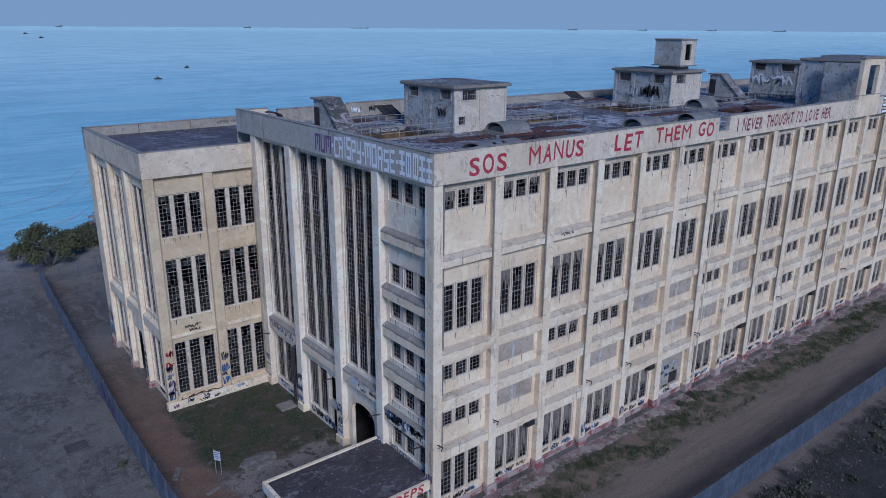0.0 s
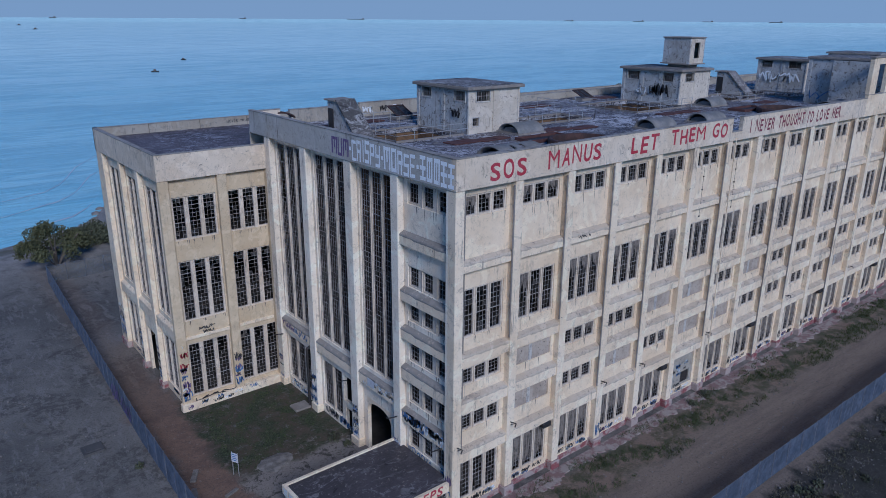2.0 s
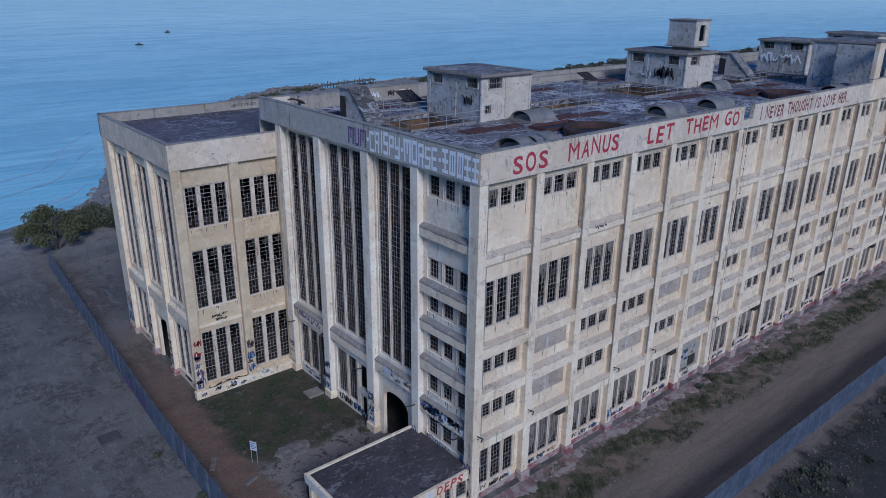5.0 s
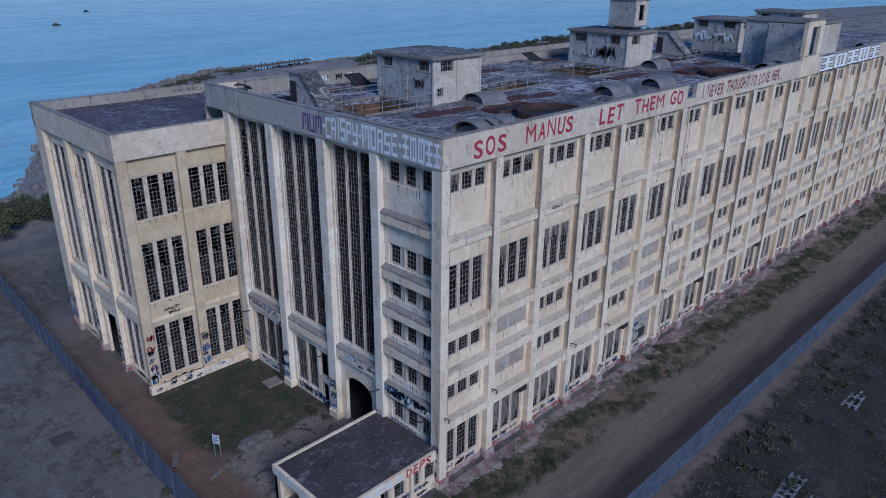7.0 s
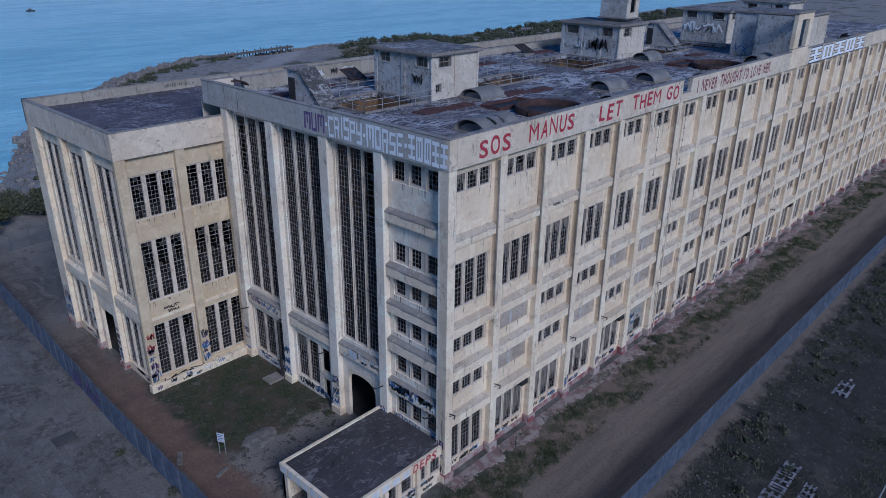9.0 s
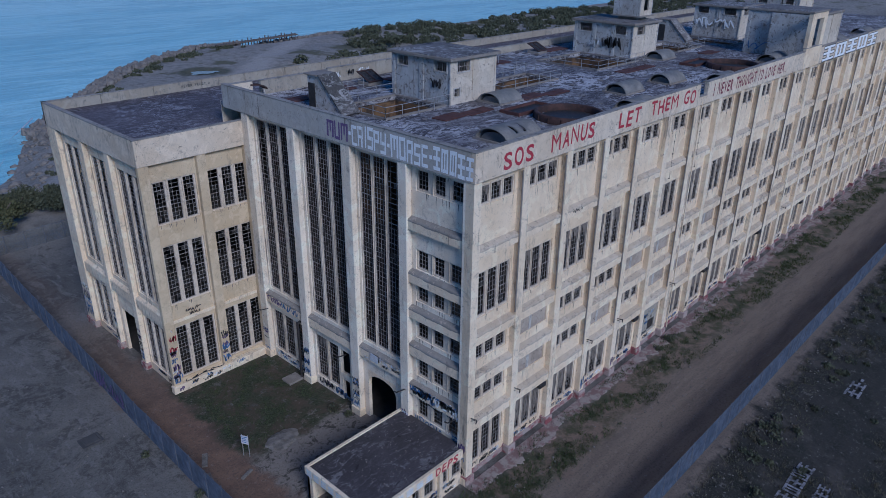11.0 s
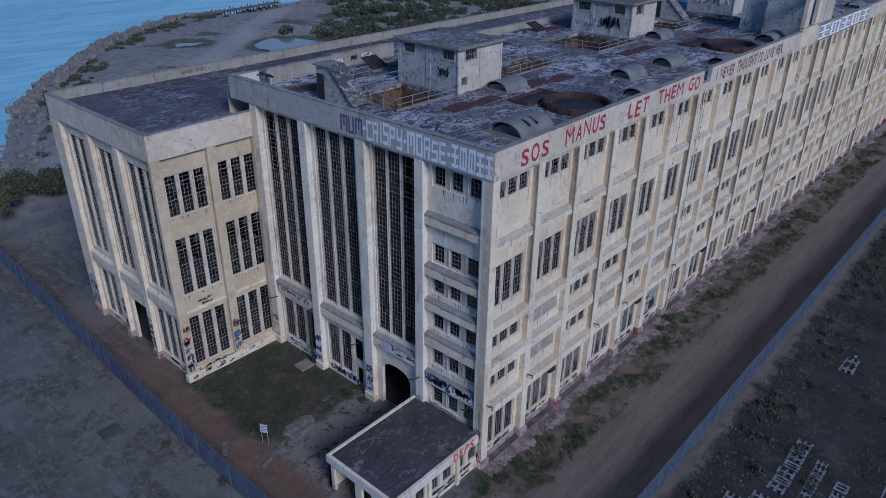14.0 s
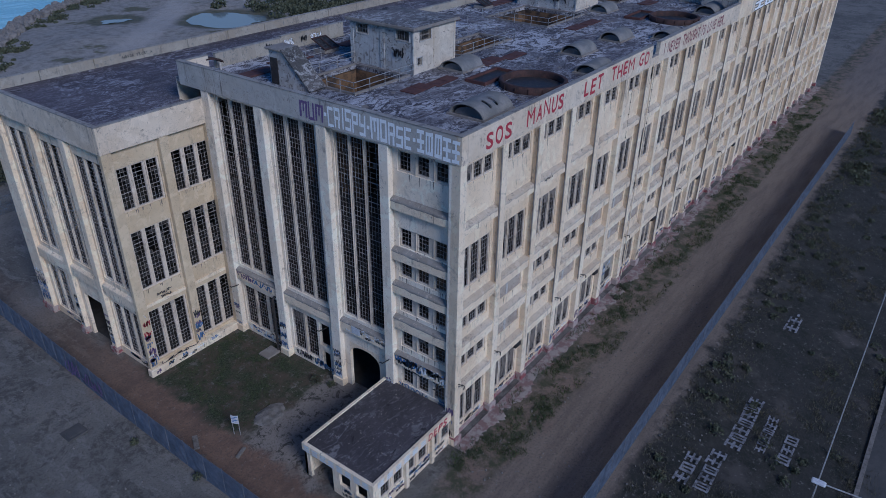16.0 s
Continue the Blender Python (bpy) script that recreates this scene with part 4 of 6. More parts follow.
part("wall", plate(0, 3.8, 0.5, 3.5, [], 0.2, upright), HUT, tower, "", pose(0, 3.8, 0, 0, 0, -90))
part("wall", plate(0.201, 2.999, 0.5, 3.5, [(1.0, 2.2, 1.1, 3.0)], 0.2, upright), HUT_SUNLIT, tower)
part("wall", plate(0, 3.8, 0.5, 3.5, [], 0.2, upright), HUT, tower, "", pose(3.2, 0, 0, 0, 0, 90))
part("wall", plate(0.201, 2.999, 0.5, 3.5, [], 0.2, upright), HUT, tower, "", pose(0, 3.6, 0))
part("roof", bevelled(boxes((-0.12, 3.32, -0.12, 3.92, 3.5, 3.65)), 0.02), BARE, tower)
part("base", boxes((0.5, 2.7, 0.5, 3.3, 0.0, 0.5), (-0.2, 3.4, -0.2, 4.0, 0.35, 0.5)), BARE, tower)

# the portal that rises from the parapet
portal = thing("parapet_portal", "tall broken doorway rising from the cream parapet", "wall", pose(86.1, Y0 - 0.05, 27.35))
part("wall", plate(0, 5.4, 0, 4.0, [(1.6, 4.2, 0.0, 3.3)], 0.45, upright), CREAM, portal)
part("wall", plate(0, 6.0, -2.0, 3.3, [], 0.3, upright), HUT, portal, "", pose(5.2, 0.46, 0, 0, 0, 90) @ pose(0, 0, 0))
part("lintel", bevelled(boxes((-0.1, 5.5, -0.1, 0.55, 4.0, 4.2)), 0.03), BARE, portal)


# stair heads: a wedge with a sloping back
def stair_head(x0, y0, label):
    t = thing("stair_head", label, "stair head", pose(x0, y0, DECK))
    bm = bmesh.new()
    prof = [(0.0, 0.0), (4.6, 0.0), (4.6, 2.9), (3.2, 3.0)]
    side = [[bm.verts.new((x, y, z)) for y, z in prof] for x in (0.0, 1.7)]
    for k in range(4):
        bm.faces.new((side[0][k], side[0][(k + 1) % 4], side[1][(k + 1) % 4], side[1][k]))
    bm.faces.new(side[0])
    bm.faces.new(side[1][::-1])
    part("body", bm, HUT, t)
    part("slope", boxes((-0.12, 1.82, 0, 4.35, 0, 0.16)), ROOF_HUT, t, "flaking sloping back", pose(0, -0.1, 0.05, 43.2))
    part("cap", bevelled(boxes((-0.2, 1.9, 3.1, 4.9, 2.95, 3.1)), 0.03), BARE, t)
    # no opening here: a black panel stands for the doorway's shade
    part("doorway", boxes((-0.05, 0.0, 3.6, 4.5, 0.05, 2.3)), BLACK, t, "black panel for the unlit doorway")
    return t


stair_head(30.5, 53.4, "concrete stair head with a flaking sloping back")
stair_head(93.5, 53.2, "grey concrete stair head with a sloping back")


# barrel-shaped roof vents
def vault(x, y, length, width, h, holed=False):
    t = thing("roof_vent", "arched grey sheet-metal roof vent" if not holed else "arched grey roof vent with two slots cut in it", "vent", pose(x, y, DECK), "arched roof vents")
    bm = bmesh.new()
    n = 14
    rim = []
    for r in (1.0, 0.94):
        rim.append([[bm.verts.new((u, width / 2 - width / 2 * r * math.cos(math.pi * i / n), h * r * math.sin(math.pi * i / n))) for i in range(n + 1)] for u in (0, length * 0.33, length * 0.4, length * 0.55, length * 0.62, length)])
    for s in range(5):
        for i in range(n):
            if holed and s in (1, 3) and 3 <= i <= 5:
                continue
            o, q = rim
            bm.faces.new((o[s][i], o[s + 1][i], o[s + 1][i + 1], o[s][i + 1])).smooth = True
            bm.faces.new((q[s][i + 1], q[s + 1][i + 1], q[s + 1][i], q[s][i])).smooth = True
    for s in (0, 5):
        for i in range(n):
            bm.faces.new((rim[0][s][i], rim[0][s][i + 1], rim[1][s][i + 1], rim[1][s][i]))
    part("hood", bm, VAULT, t)
    e = bmesh.new()
    arc = [(length * 0.12, width / 2 - width * 0.42 * math.cos(math.pi * i / n), h * 0.62 * math.sin(math.pi * i / n)) for i in range(n + 1)]
    front = [e.verts.new(p) for p in arc]
    back = [e.verts.new((p[0] + 0.06, p[1], p[2])) for p in arc]
    e.faces.new(front[::-1])
    e.faces.new(back)
    for i in range(n):
        e.faces.new((front[i], front[i + 1], back[i + 1], back[i]))
    part("end_plate", e, VAULT, t)
    part("kerb", plate(-0.1, length + 0.1, -0.1, width + 0.1, [(0.05, length - 0.05, 0.1, width - 0.1)], 0.16, flat), BARE, t)
    return t


vault(33.4, 37.9, 4.3, 3.3, 1.1, True)
for row in ((43.4, 46.8, 3.3, 2.7, 0.95), (55.6, 41.0, 3.5, 2.5, 1.0), (63.6, 40.5, 3.6, 2.5, 1.0), (50.0, 36.5, 3.6, 2.5, 0.95), (77.2, 48.4, 3.4, 2.5, 1.0),
            (67.8, 36.2, 3.4, 2.5, 1.0), (84.8, 37.2, 4.4, 2.8, 1.1), (110.0, 37.5, 3.6, 2.7, 1.0), (118.0, 41.0, 3.6, 2.7, 1.0), (124.0, 37.5, 3.6, 2.7, 1.0)):
    vault(*row)


# rusted chimney bases
def flue_ring(x, y, r):
    t = thing("flue_ring", "low rusted steel ring where a chimney stood", "flue", pose(x, y, DECK), "flue rings")
    bm = bmesh.new()
    n = 40
    prof = [(r, 0.0), (r, 0.55), (r - 0.10, 0.6), (r - 0.32, 0.6), (r - 0.36, 0.54), (r - 0.36, 0.0)]
    cols = [[bm.verts.new((a * math.cos(k * math.tau / n), a * math.sin(k * math.tau / n), z)) for a, z in prof] for k in range(n)]
    for k in range(n):
        p, q = cols[k], cols[(k + 1) % n]
        for i in range(len(prof) - 1):
            bm.faces.new((p[i], q[i], q[i + 1], p[i + 1])).smooth = True
    part("ring", bm, RUST_DARK, t)
    d = bmesh.new()
    bmesh.ops.create_cone(d, cap_ends=True, segments=32, radius1=r - 0.56, radius2=r - 0.56, depth=0.06, matrix=Matrix.Translation((0, 0, 0.04)))
    # black disc on the deck stands for darkness in the hollow ring
    part("dark_hollow_disc", d, BLACK, t, "black disc for the unlit hollow of the ring")
    for k in range(16):
        a = k * math.tau / 16
        part("rib", boxes((r, r + 0.07, -0.03, 0.03, 0.02, 0.5)), RUST_DARK, t, "", Matrix.Rotation(a, 4, "Z"))
    part("kerb", plate(-r * 0.95, r * 0.75, r + 0.15, r + 2.3, [(-r * 0.95 + 0.2, r * 0.75 - 0.2, r + 0.35, r + 2.1)], 0.28, flat), RUST, t, "rusted frame of a pit beside the ring")
    # black sheet on the deck stands for the pit's unlit depth
    part("pit_dark_sheet", boxes((-r * 0.95 + 0.2, r * 0.75 - 0.2, r + 0.35, r + 2.1, 0.02, 0.06)), BLACK, t)
    return t


flue_ring(44.2, 39.9, 3.0)
flue_ring(79.0, 40.4, 3.0)
flue_ring(116.0, 46.0, 3.0)

# rusted hatch covers lying on the roof
for x, y, w, d, a in ((35.6, 46.2, 2.9, 1.6, 3), (38.6, 46.0, 3.3, 1.3, 4), (46.8, 46.4, 3.4, 1.6, 2), (50.2, 45.8, 3.2, 1.3, 3), (66.0, 47.0, 3.2, 1.5, 0), (69.6, 46.9, 3.2, 1.4, 2),
                      (30.0, 60.6, 3.8, 1.6, 2), (34.5, 61.5, 4.5, 1.8, 0), (58.0, 60.5, 4.5, 1.6, 1), (44.0, 61.8, 4.0, 1.6, 2), (86.0, 46.5, 3.5, 1.6, 0), (72.0, 62.0, 5.0, 1.8, 0)):
    bm = bevelled(boxes((0, w, 0, d, 0, 0.10), (w * 0.48, w * 0.52, 0.05, d - 0.05, 0.1, 0.13)), 0.02)
    solo("hatch_cover", bm, RUST, "flat rusted steel hatch cover on the roof", "hatch", "roof hatch covers", m=pose(x, y, DECK + 0.004, 0, 0, a))


# guard rails round the wells
def guard_rail(points, label="two-rail galvanised guard rail round a roof well"):
    t = thing("guard_rail", label, "railing", pose(*points[0], DECK), "roof guard rails")
    o = Vector((*points[0], 0))
    for p, q in zip(points, points[1:]):
        p, q = Vector((*p, 0)) - o, Vector((*q, 0)) - o
        n = max(1, round((q - p).length / 2.2))
        for k in range(n + 1):
            c = p.lerp(q, k / n)
            part("post", tube(bmesh.new(), c, c + Vector((0, 0, 1.12)), 0.035), RAIL, t)
        for z in (0.6, 1.1):
            part("rail", tube(bmesh.new(), p + Vector((0, 0, z)), q + Vector((0, 0, z)), 0.03), RAIL, t)
    return t


guard_rail([(32.4, 53.2), (32.2, 49.9), (39.9, 49.8)])
guard_rail([(33.0, 57.0), (39.9, 57.0)])
guard_rail([(33.0, 57.0), (33.0, 60.5), (39.0, 60.5)])
guard_rail([(48.0, 55.0), (48.0, 50.2), (57.9, 50.2), (57.9, 55.0)])
guard_rail([(48.0, 55.0), (57.9, 55.0)])
guard_rail([(65.1, 59.2), (65.1, 50.1), (75.6, 50.1)])
guard_rail([(84.6, 56.4), (84.6, 50.1), (92.4, 50.1)])
guard_rail([(95.6, 57.4), (95.6, 47.6), (101.9, 47.6)])
guard_rail([(60.5, 61.0), (60.5, 55.5)])


# ---- painted lettering and tags ----
LETTERS = {}


def letter(ch):
    """The outline of one character of the built-in font as points and faces, from 0 to 1 in width and height."""
    if ch not in LETTERS:
        cu = bpy.data.curves.new("letter", "FONT")
        cu.body, cu.size, cu.offset, cu.resolution_u = ch, 1.0, 0.0 if ch in "MNW" else 0.022, 3
        ob = bpy.data.objects.new("letter", cu)
        scene.collection.objects.link(ob)
        me = bpy.data.meshes.new_from_object(ob.evaluated_get(bpy.context.evaluated_depsgraph_get()))
        co = np.array([v.co[:2] for v in me.vertices])
        low, high = co.min(0), co.max(0)
        LETTERS[ch] = ((co - low) / np.maximum(high - low, 0.05), [tuple(p.vertices) for p in me.polygons])
        bpy.data.objects.remove(ob)
        bpy.data.curves.remove(cu)
        bpy.data.meshes.remove(me)
    return LETTERS[ch]


NARROW = {"I": 0.25, "'": 0.2, ".": 0.2, "L": 0.8, "E": 0.85, "M": 1.3, "N": 1.1, "O": 1.1}


def lettering(text, u0, u1, z0, z1, m, material, parent, label, wobble=0.06, lean=0.0):
    """Hand-painted words along a wall, letter by letter, from u0 to u1."""
    rng = random.Random(len(text) * 7 + int(u0))
    widths = [NARROW.get(c, 1.0) if c != " " else 0.7 for c in text]
    unit = (u1 - u0) / (sum(widths) + 0.28 * (len(text) - 1))
    u = u0
    for c, w in zip(text, widths):
        if c != " ":
            bm = bmesh.new()
            co, faces = letter(c)
            h = (z1 - z0) * (1 + rng.uniform(-wobble, wobble)) * (0.14 if c == "." else 0.4 if c == "'" else 1)
            base = z0 + rng.uniform(-wobble, wobble) * (z1 - z0) + ((z1 - z0) * 0.6 if c == "'" else 0)
            sh = lean + rng.uniform(-wobble, wobble)
            vs = [bm.verts.new((u + x * w * unit + sh * y * h, 0.0, base + y * h)) for x, y in co]
            for f in faces:
                bm.faces.new([vs[i] for i in f])
            part("painted_letter", bm, material, parent, label, m)
        u += (w + 0.28) * unit


def ribbon(points, width, closed=False):
    bm = bmesh.new()
    last = None
    for k, (u, z) in enumerate(points):
        a, b = points[max(0, k - 1)], points[min(len(points) - 1, k + 1)]
        d = Vector((b[0] - a[0], b[1] - a[1]))
        d = d.normalized() if d.length > 0 else Vector((1, 0))
        n = Vector((-d.y, d.x)) * width / 2
        cur = (bm.verts.new((u + n.x, 0, z + n.y)), bm.verts.new((u - n.x, 0, z - n.y)))
        if last:
            bm.faces.new((last[0], last[1], cur[1], cur[0]))
        last = cur
    return bm


def scrawl(parent, m, u0, u1, z0, z1, material, rng, width=0.07, turns=7):
    """An illegible spray-paint mark: one looping stroke."""
    pts = []
    n = turns * 4
    up = False
    for k in range(n + 1):
        s = k / n
        up = not up if rng.random() < 0.75 else up
        z = (z1 - rng.uniform(0.0, 0.35) * (z1 - z0)) if up else (z0 + rng.uniform(0.0, 0.35) * (z1 - z0))
        pts.append((u0 + (u1 - u0) * s + rng.uniform(-1.6, 1.6) * (u1 - u0) / n, z))
    width = min(width, 0.45 * (u1 - u0) / turns)
    smooth = []
    for k in range(len(pts) - 1):
        p0, p1, p2, p3 = pts[max(0, k - 1)], pts[k], pts[k + 1], pts[min(len(pts) - 1, k + 2)]
        for q in (0.0, 0.25, 0.5, 0.75):
            smooth.append(tuple(0.5 * (2 * b + (c - a) * q + (2 * a - 5 * b + 4 * c - d) * q * q + (3 * b - a - 3 * c + d) * q ** 3) for a, b, c, d in zip(p0, p1, p2, p3)))
    pts = smooth
    return part("spray_mark", ribbon(pts, width), material, parent, "", m)


LONG = pose(0, Y0 - 0.078, 0)
for text, u0, u1, z0, z1 in (("SOS", 28.9, 32.2, 25.25, 26.55), ("MANUS", 34.3, 39.9, 25.45, 26.7), ("LET", 43.5, 46.9, 25.4, 26.65), ("THEM", 48.7, 53.6, 25.5, 26.75), ("GO", 54.7, 57.1, 25.5, 26.7)):
    lettering(text, u0, u1, z0, z1, LONG, RED_PAINT, station, "red hand-painted capital letters", 0.07, 0.05)
lettering("I NEVER THOUGHT I'D LOVE HER...", 61.0, 80.4, 25.45, 26.6, LONG, DARKRED_PAINT, station, "dark red hand-painted capital letters", 0.06, 0.08)
ENDP = pose(X0 - 0.078, 0, 0, 0, 0, -90)
T, H = 0.24, 0.16
LEFT, RIGHT, FOOT, HEAD, WAIST = (0, T, 0, 1), (1 - T, 1, 0, 1), (T, 1 - T, 0, H), (T, 1 - T, 1 - H, 1), (T, 1 - T, 0.42, 0.42 + H)
UPPER_LEFT, UPPER_RIGHT, LOWER_RIGHT = (0, T, 0.42, 1), (1 - T, 1, 0.42, 1), (1 - T, 1, 0, 0.42 + H)
BLOCKS = {
    "C": (LEFT, (T, 1, 0, H), (T, 1, 1 - H, 1)), "R": (LEFT, HEAD, UPPER_RIGHT, WAIST, (0.62, 0.92, 0, 0.42)), "I": ((0.3, 0.7, 0, 1),),
    "S": (UPPER_LEFT, (T, 1, 1 - H, 1), WAIST, LOWER_RIGHT, (0, 1 - T, 0, H)), "P": (LEFT, HEAD, RIGHT[:2] + (0.42, 1), WAIST),
    "Y": (UPPER_LEFT, WAIST, RIGHT, (0, 1 - T, 0, H)), "M": (LEFT, RIGHT, HEAD, (0.4, 0.6, 0.35, 1 - H)), "O": (LEFT, RIGHT, HEAD, FOOT),
    "E": (LEFT, (T, 1, 0, H), (T, 1, 1 - H, 1), (T, 0.85, 0.42, 0.42 + H)), "U": (LEFT, RIGHT, FOOT), "=": ((0, 1, 0, H), (0, 1, 1 - H, 1), (0, 1, 0.42, 0.42 + H), (0.37, 0.63, H, 0.42), (0.37, 0.63, 0.42 + H, 1 - H)),
    "#": (LEFT, RIGHT, HEAD, FOOT, (0.42, 0.58, H, 1 - H)), ".": ((0.1, 0.9, 0.4, 0.58),),
}


def block_word(text, u0, u1, z0, z1, m, material, parent, label, wobble=0.05, under=None):
    """Roller-painted block letters of square strokes; "=" and "#" are barred shapes that are no letters."""
    rng = random.Random(int(u0 * 7) + len(text))
    widths = [0.5 if c in "I." else 1.3 if c == "M" else 1.0 for c in text]
    unit = (u1 - u0) / (sum(widths) + 0.16 * (len(text) - 1))
    u = u0
    for c, w in zip(text, widths):
        base, h = z0 + rng.uniform(-wobble, wobble), (z1 - z0) * (1 + rng.uniform(-wobble, wobble))
        lean = rng.uniform(-wobble, wobble)
        for mat, grow, lift in ((under, 0.11, 0.0), (material, 0.0, 0.004)):
            if mat is None:
                continue
            bm = bmesh.new()
            for k, (a, b, lo, hi) in enumerate(BLOCKS[c]):
                pts = ((a, lo, -1, -1), (b, lo, 1, -1), (b, hi, 1, 1), (a, hi, -1, 1))
                bm.faces.new([bm.verts.new((u + x * w * unit + lean * y + sx * grow + rng.uniform(-0.02, 0.02), -lift - 0.0006 * k, base + y * h + sz * grow + rng.uniform(-0.02, 0.02))) for x, y, sx, sz in pts])
            part("painted_letter" if mat is material else "painted_outline", bm, mat, parent, label if mat is material else "", m)
        u += (w + 0.16) * unit


block_word("MUM", -49.8, -47.3, 25.25, 26.6, ENDP, PURPLE_PAINT, station, "purple rolled block letters")
block_word(".CRISPY", -47.2, -43.1, 25.15, 26.75, ENDP, WHITE_PAINT, station, "white rolled block letters")
block_word(".MORSE", -43.0, -38.9, 25.1, 26.7, ENDP, WHITE_PAINT, station, "white rolled block letters")
block_word(".=##==", -38.8, -34.85, 25.1, 26.75, ENDP, WHITE_PAINT, station, "white rolled block shapes")


def block_marks(u0, n, pitch, w, z0, z1, m, material, parent, label, t=0.16):
    """Blocky painted bars, one comb after another."""
    rng = random.Random(int(u0 * 3))
    for k in range(n):
        a, h = u0 + k * pitch, z1 - z0
        for q in range(3):
            r, s = z0 + q * (h - t) / 2, z0 + q * (h - t) / 2 + t
            e = rng.uniform(0.0, 0.06)
            bm = bmesh.new()
            bm.faces.new([bm.verts.new(c) for c in ((a + e, 0, r), (a + w - e, 0, r + 0.02), (a + w, 0, s), (a, 0, s - 0.02))])
            part("painted_bar", bm, material, parent, label, m)


block_word("=#=#=", 93.0, 117.0, 25.05, 26.85, LONG, WHITE_PAINT, station, "white rolled block shapes with black outlines", 0.04, BLACK_PAINT)
block_marks(-42.1, 8, 0.86, 0.62, AZ - 0.68, AZ - 0.12, pose(AX0 - 0.075, 0, 0, 0, 0, -90), SKY_PAINT, annex, "pale blue bars on the fascia", 0.13)
lettering("DEPS", 23.0, 25.4, AZ - 0.72, AZ - 0.02, pose(0, AY0 - 0.062, 0), RED_PAINT, annex, "red sprayed letters", 0.08, 0.15)
block_marks(17.0, 6, 1.0, 0.7, AZ - 0.66, AZ - 0.14, pose(0, AY0 - 0.062, 0), SKY_PAINT, annex, "pale bars on the fascia", 0.12)
lettering("NEVER TRUST A", 30.5, 34.0, 23.6, 23.9, pose(0, YB - 0.31, 0), BLACK_PAINT, station, "faded black sprayed capitals", 0.06)

mark_rng = random.Random(77)
INKS = (BLUE_PAINT, PURPLE_PAINT, BLACK_PAINT, WHITE_PAINT, BLUE_PAINT, BLACK_PAINT)
for b in range(1, 14):
    if mark_rng.random() < 0.75:
        x = X0 + PITCH * b
        scrawl(station, pose(0, Y0 - 0.006, 0), x + 0.1, x + 0.65, 1.0, 1.0 + mark_rng.uniform(0.5, 1.4), mark_rng.choice(INKS), mark_rng, 0.06, 4)
    x = X0 + PITCH * (b - 1)
    for k in range(3):
        scrawl(station, pose(0, WALL_Y - 0.008, 0), x + 1.0 + 1.3 * k, x + 2.0 + 1.3 * k, 0.66, 1.08, mark_rng.choice(INKS), mark_rng, 0.06, 5)
ENDW = pose(X0 + 0.55 - 0.008, 0, 0, 0, 0, -90)
for y0, y1, z0, z1, ink, w in ((41.0, 38.4, 5.9, 6.6, BLUE_PAINT, 0.14), (38.6, 36.2, 5.7, 6.6, WHITE_PAINT, 0.22), (41.0, 36.2, 4.95, 5.5, BLACK_PAINT, 0.1),
                               (61.0, 58.6, 6.6, 7.2, PURPLE_PAINT, 0.1), (58.6, 56.0, 6.5, 7.2, BLUE_PAINT, 0.1), (53.8, 51.8, 0.2, 1.0, BLACK_PAINT, 0.1),
                               (51.5, 49.8, 0.2, 1.0, BLUE_PAINT, 0.12), (60.8, 56.2, 0.15, 1.0, WHITE_PAINT, 0.1), (40.8, 38.0, 2.6, 3.4, BLUE_PAINT, 0.1)):
    off = -0.43 if 5.5 < z0 < 7 else 0.0
    scrawl(station, pose(off, 0, 0) @ ENDW, -y0, -y1, z0, z1, ink, mark_rng, w, 6)
for ya, yb in ((55.45, 54.45), (48.35, 47.3), (42.05, 41.15), (35.75, 34.85)):
    for k in range(3):
        scrawl(station, pose(X0 - 0.006, 0, 0, 0, 0, -90), -ya + 0.12, -yb - 0.12, 0.8 + 1.1 * k, 1.6 + 1.1 * k, mark_rng.choice(INKS), mark_rng, 0.08, 3)
for x0, x1, z0, z1, ink in ((16.4, 17.1, 1.0, 2.0, BLUE_PAINT), (16.4, 17.1, 2.2, 3.0, PURPLE_PAINT), (16.4, 17.1, 4.0, 4.9, RED_PAINT), (16.5, 17.1, 5.3, 6.0, RED_PAINT),
                            (21.5, 22.2, 0.9, 1.9, BLUE_PAINT), (21.5, 22.2, 2.2, 3.2, BLUE_PAINT), (21.5, 22.2, 3.6, 4.5, BLACK_PAINT), (17.3, 21.2, 0.76, 1.05, BLACK_PAINT)):
    scrawl(station, pose(0, YW - 0.006, 0), x0, x1, z0, z1, ink, mark_rng, 0.09, 3)
for y0, y1, z0, z1, ink in ((YB - 0.2, 79.8, 1.0, 2.6, BLUE_PAINT), (YB - 0.2, 79.8, 3.0, 4.2, BLACK_PAINT), (74.0, 73.5, 1.0, 2.4, BLACK_PAINT), (68.6, 68.0, 1.0, 2.4, BLUE_PAINT)):
    scrawl(station, pose(XW - 0.006, 0, 0, 0, 0, -90), -y0, -y1, z0, z1, ink, mark_rng, 0.12, 4)
for k in range(34):
    u = mark_rng.uniform(16.4, 26.0)
    w, z = mark_rng.uniform(0.3, 0.9), mark_rng.choice((0.15, 0.4, 0.85, 1.2, 1.8, 2.6))
    on_pier = u < 17.0 - 0.3 or 21.45 < u < 22.0
    if z > 0.8 and not on_pier:
        continue
    y = YW - 0.006 if on_pier and z > 0.7 else YW - 0.206
    scrawl(station, pose(0, y, 0), u, min(u + w, 17.1 if u < 17.0 else 22.25 if on_pier else 26.0), z, z + mark_rng.uniform(0.25, 0.5), mark_rng.choice(INKS), mark_rng, 0.05, 4)
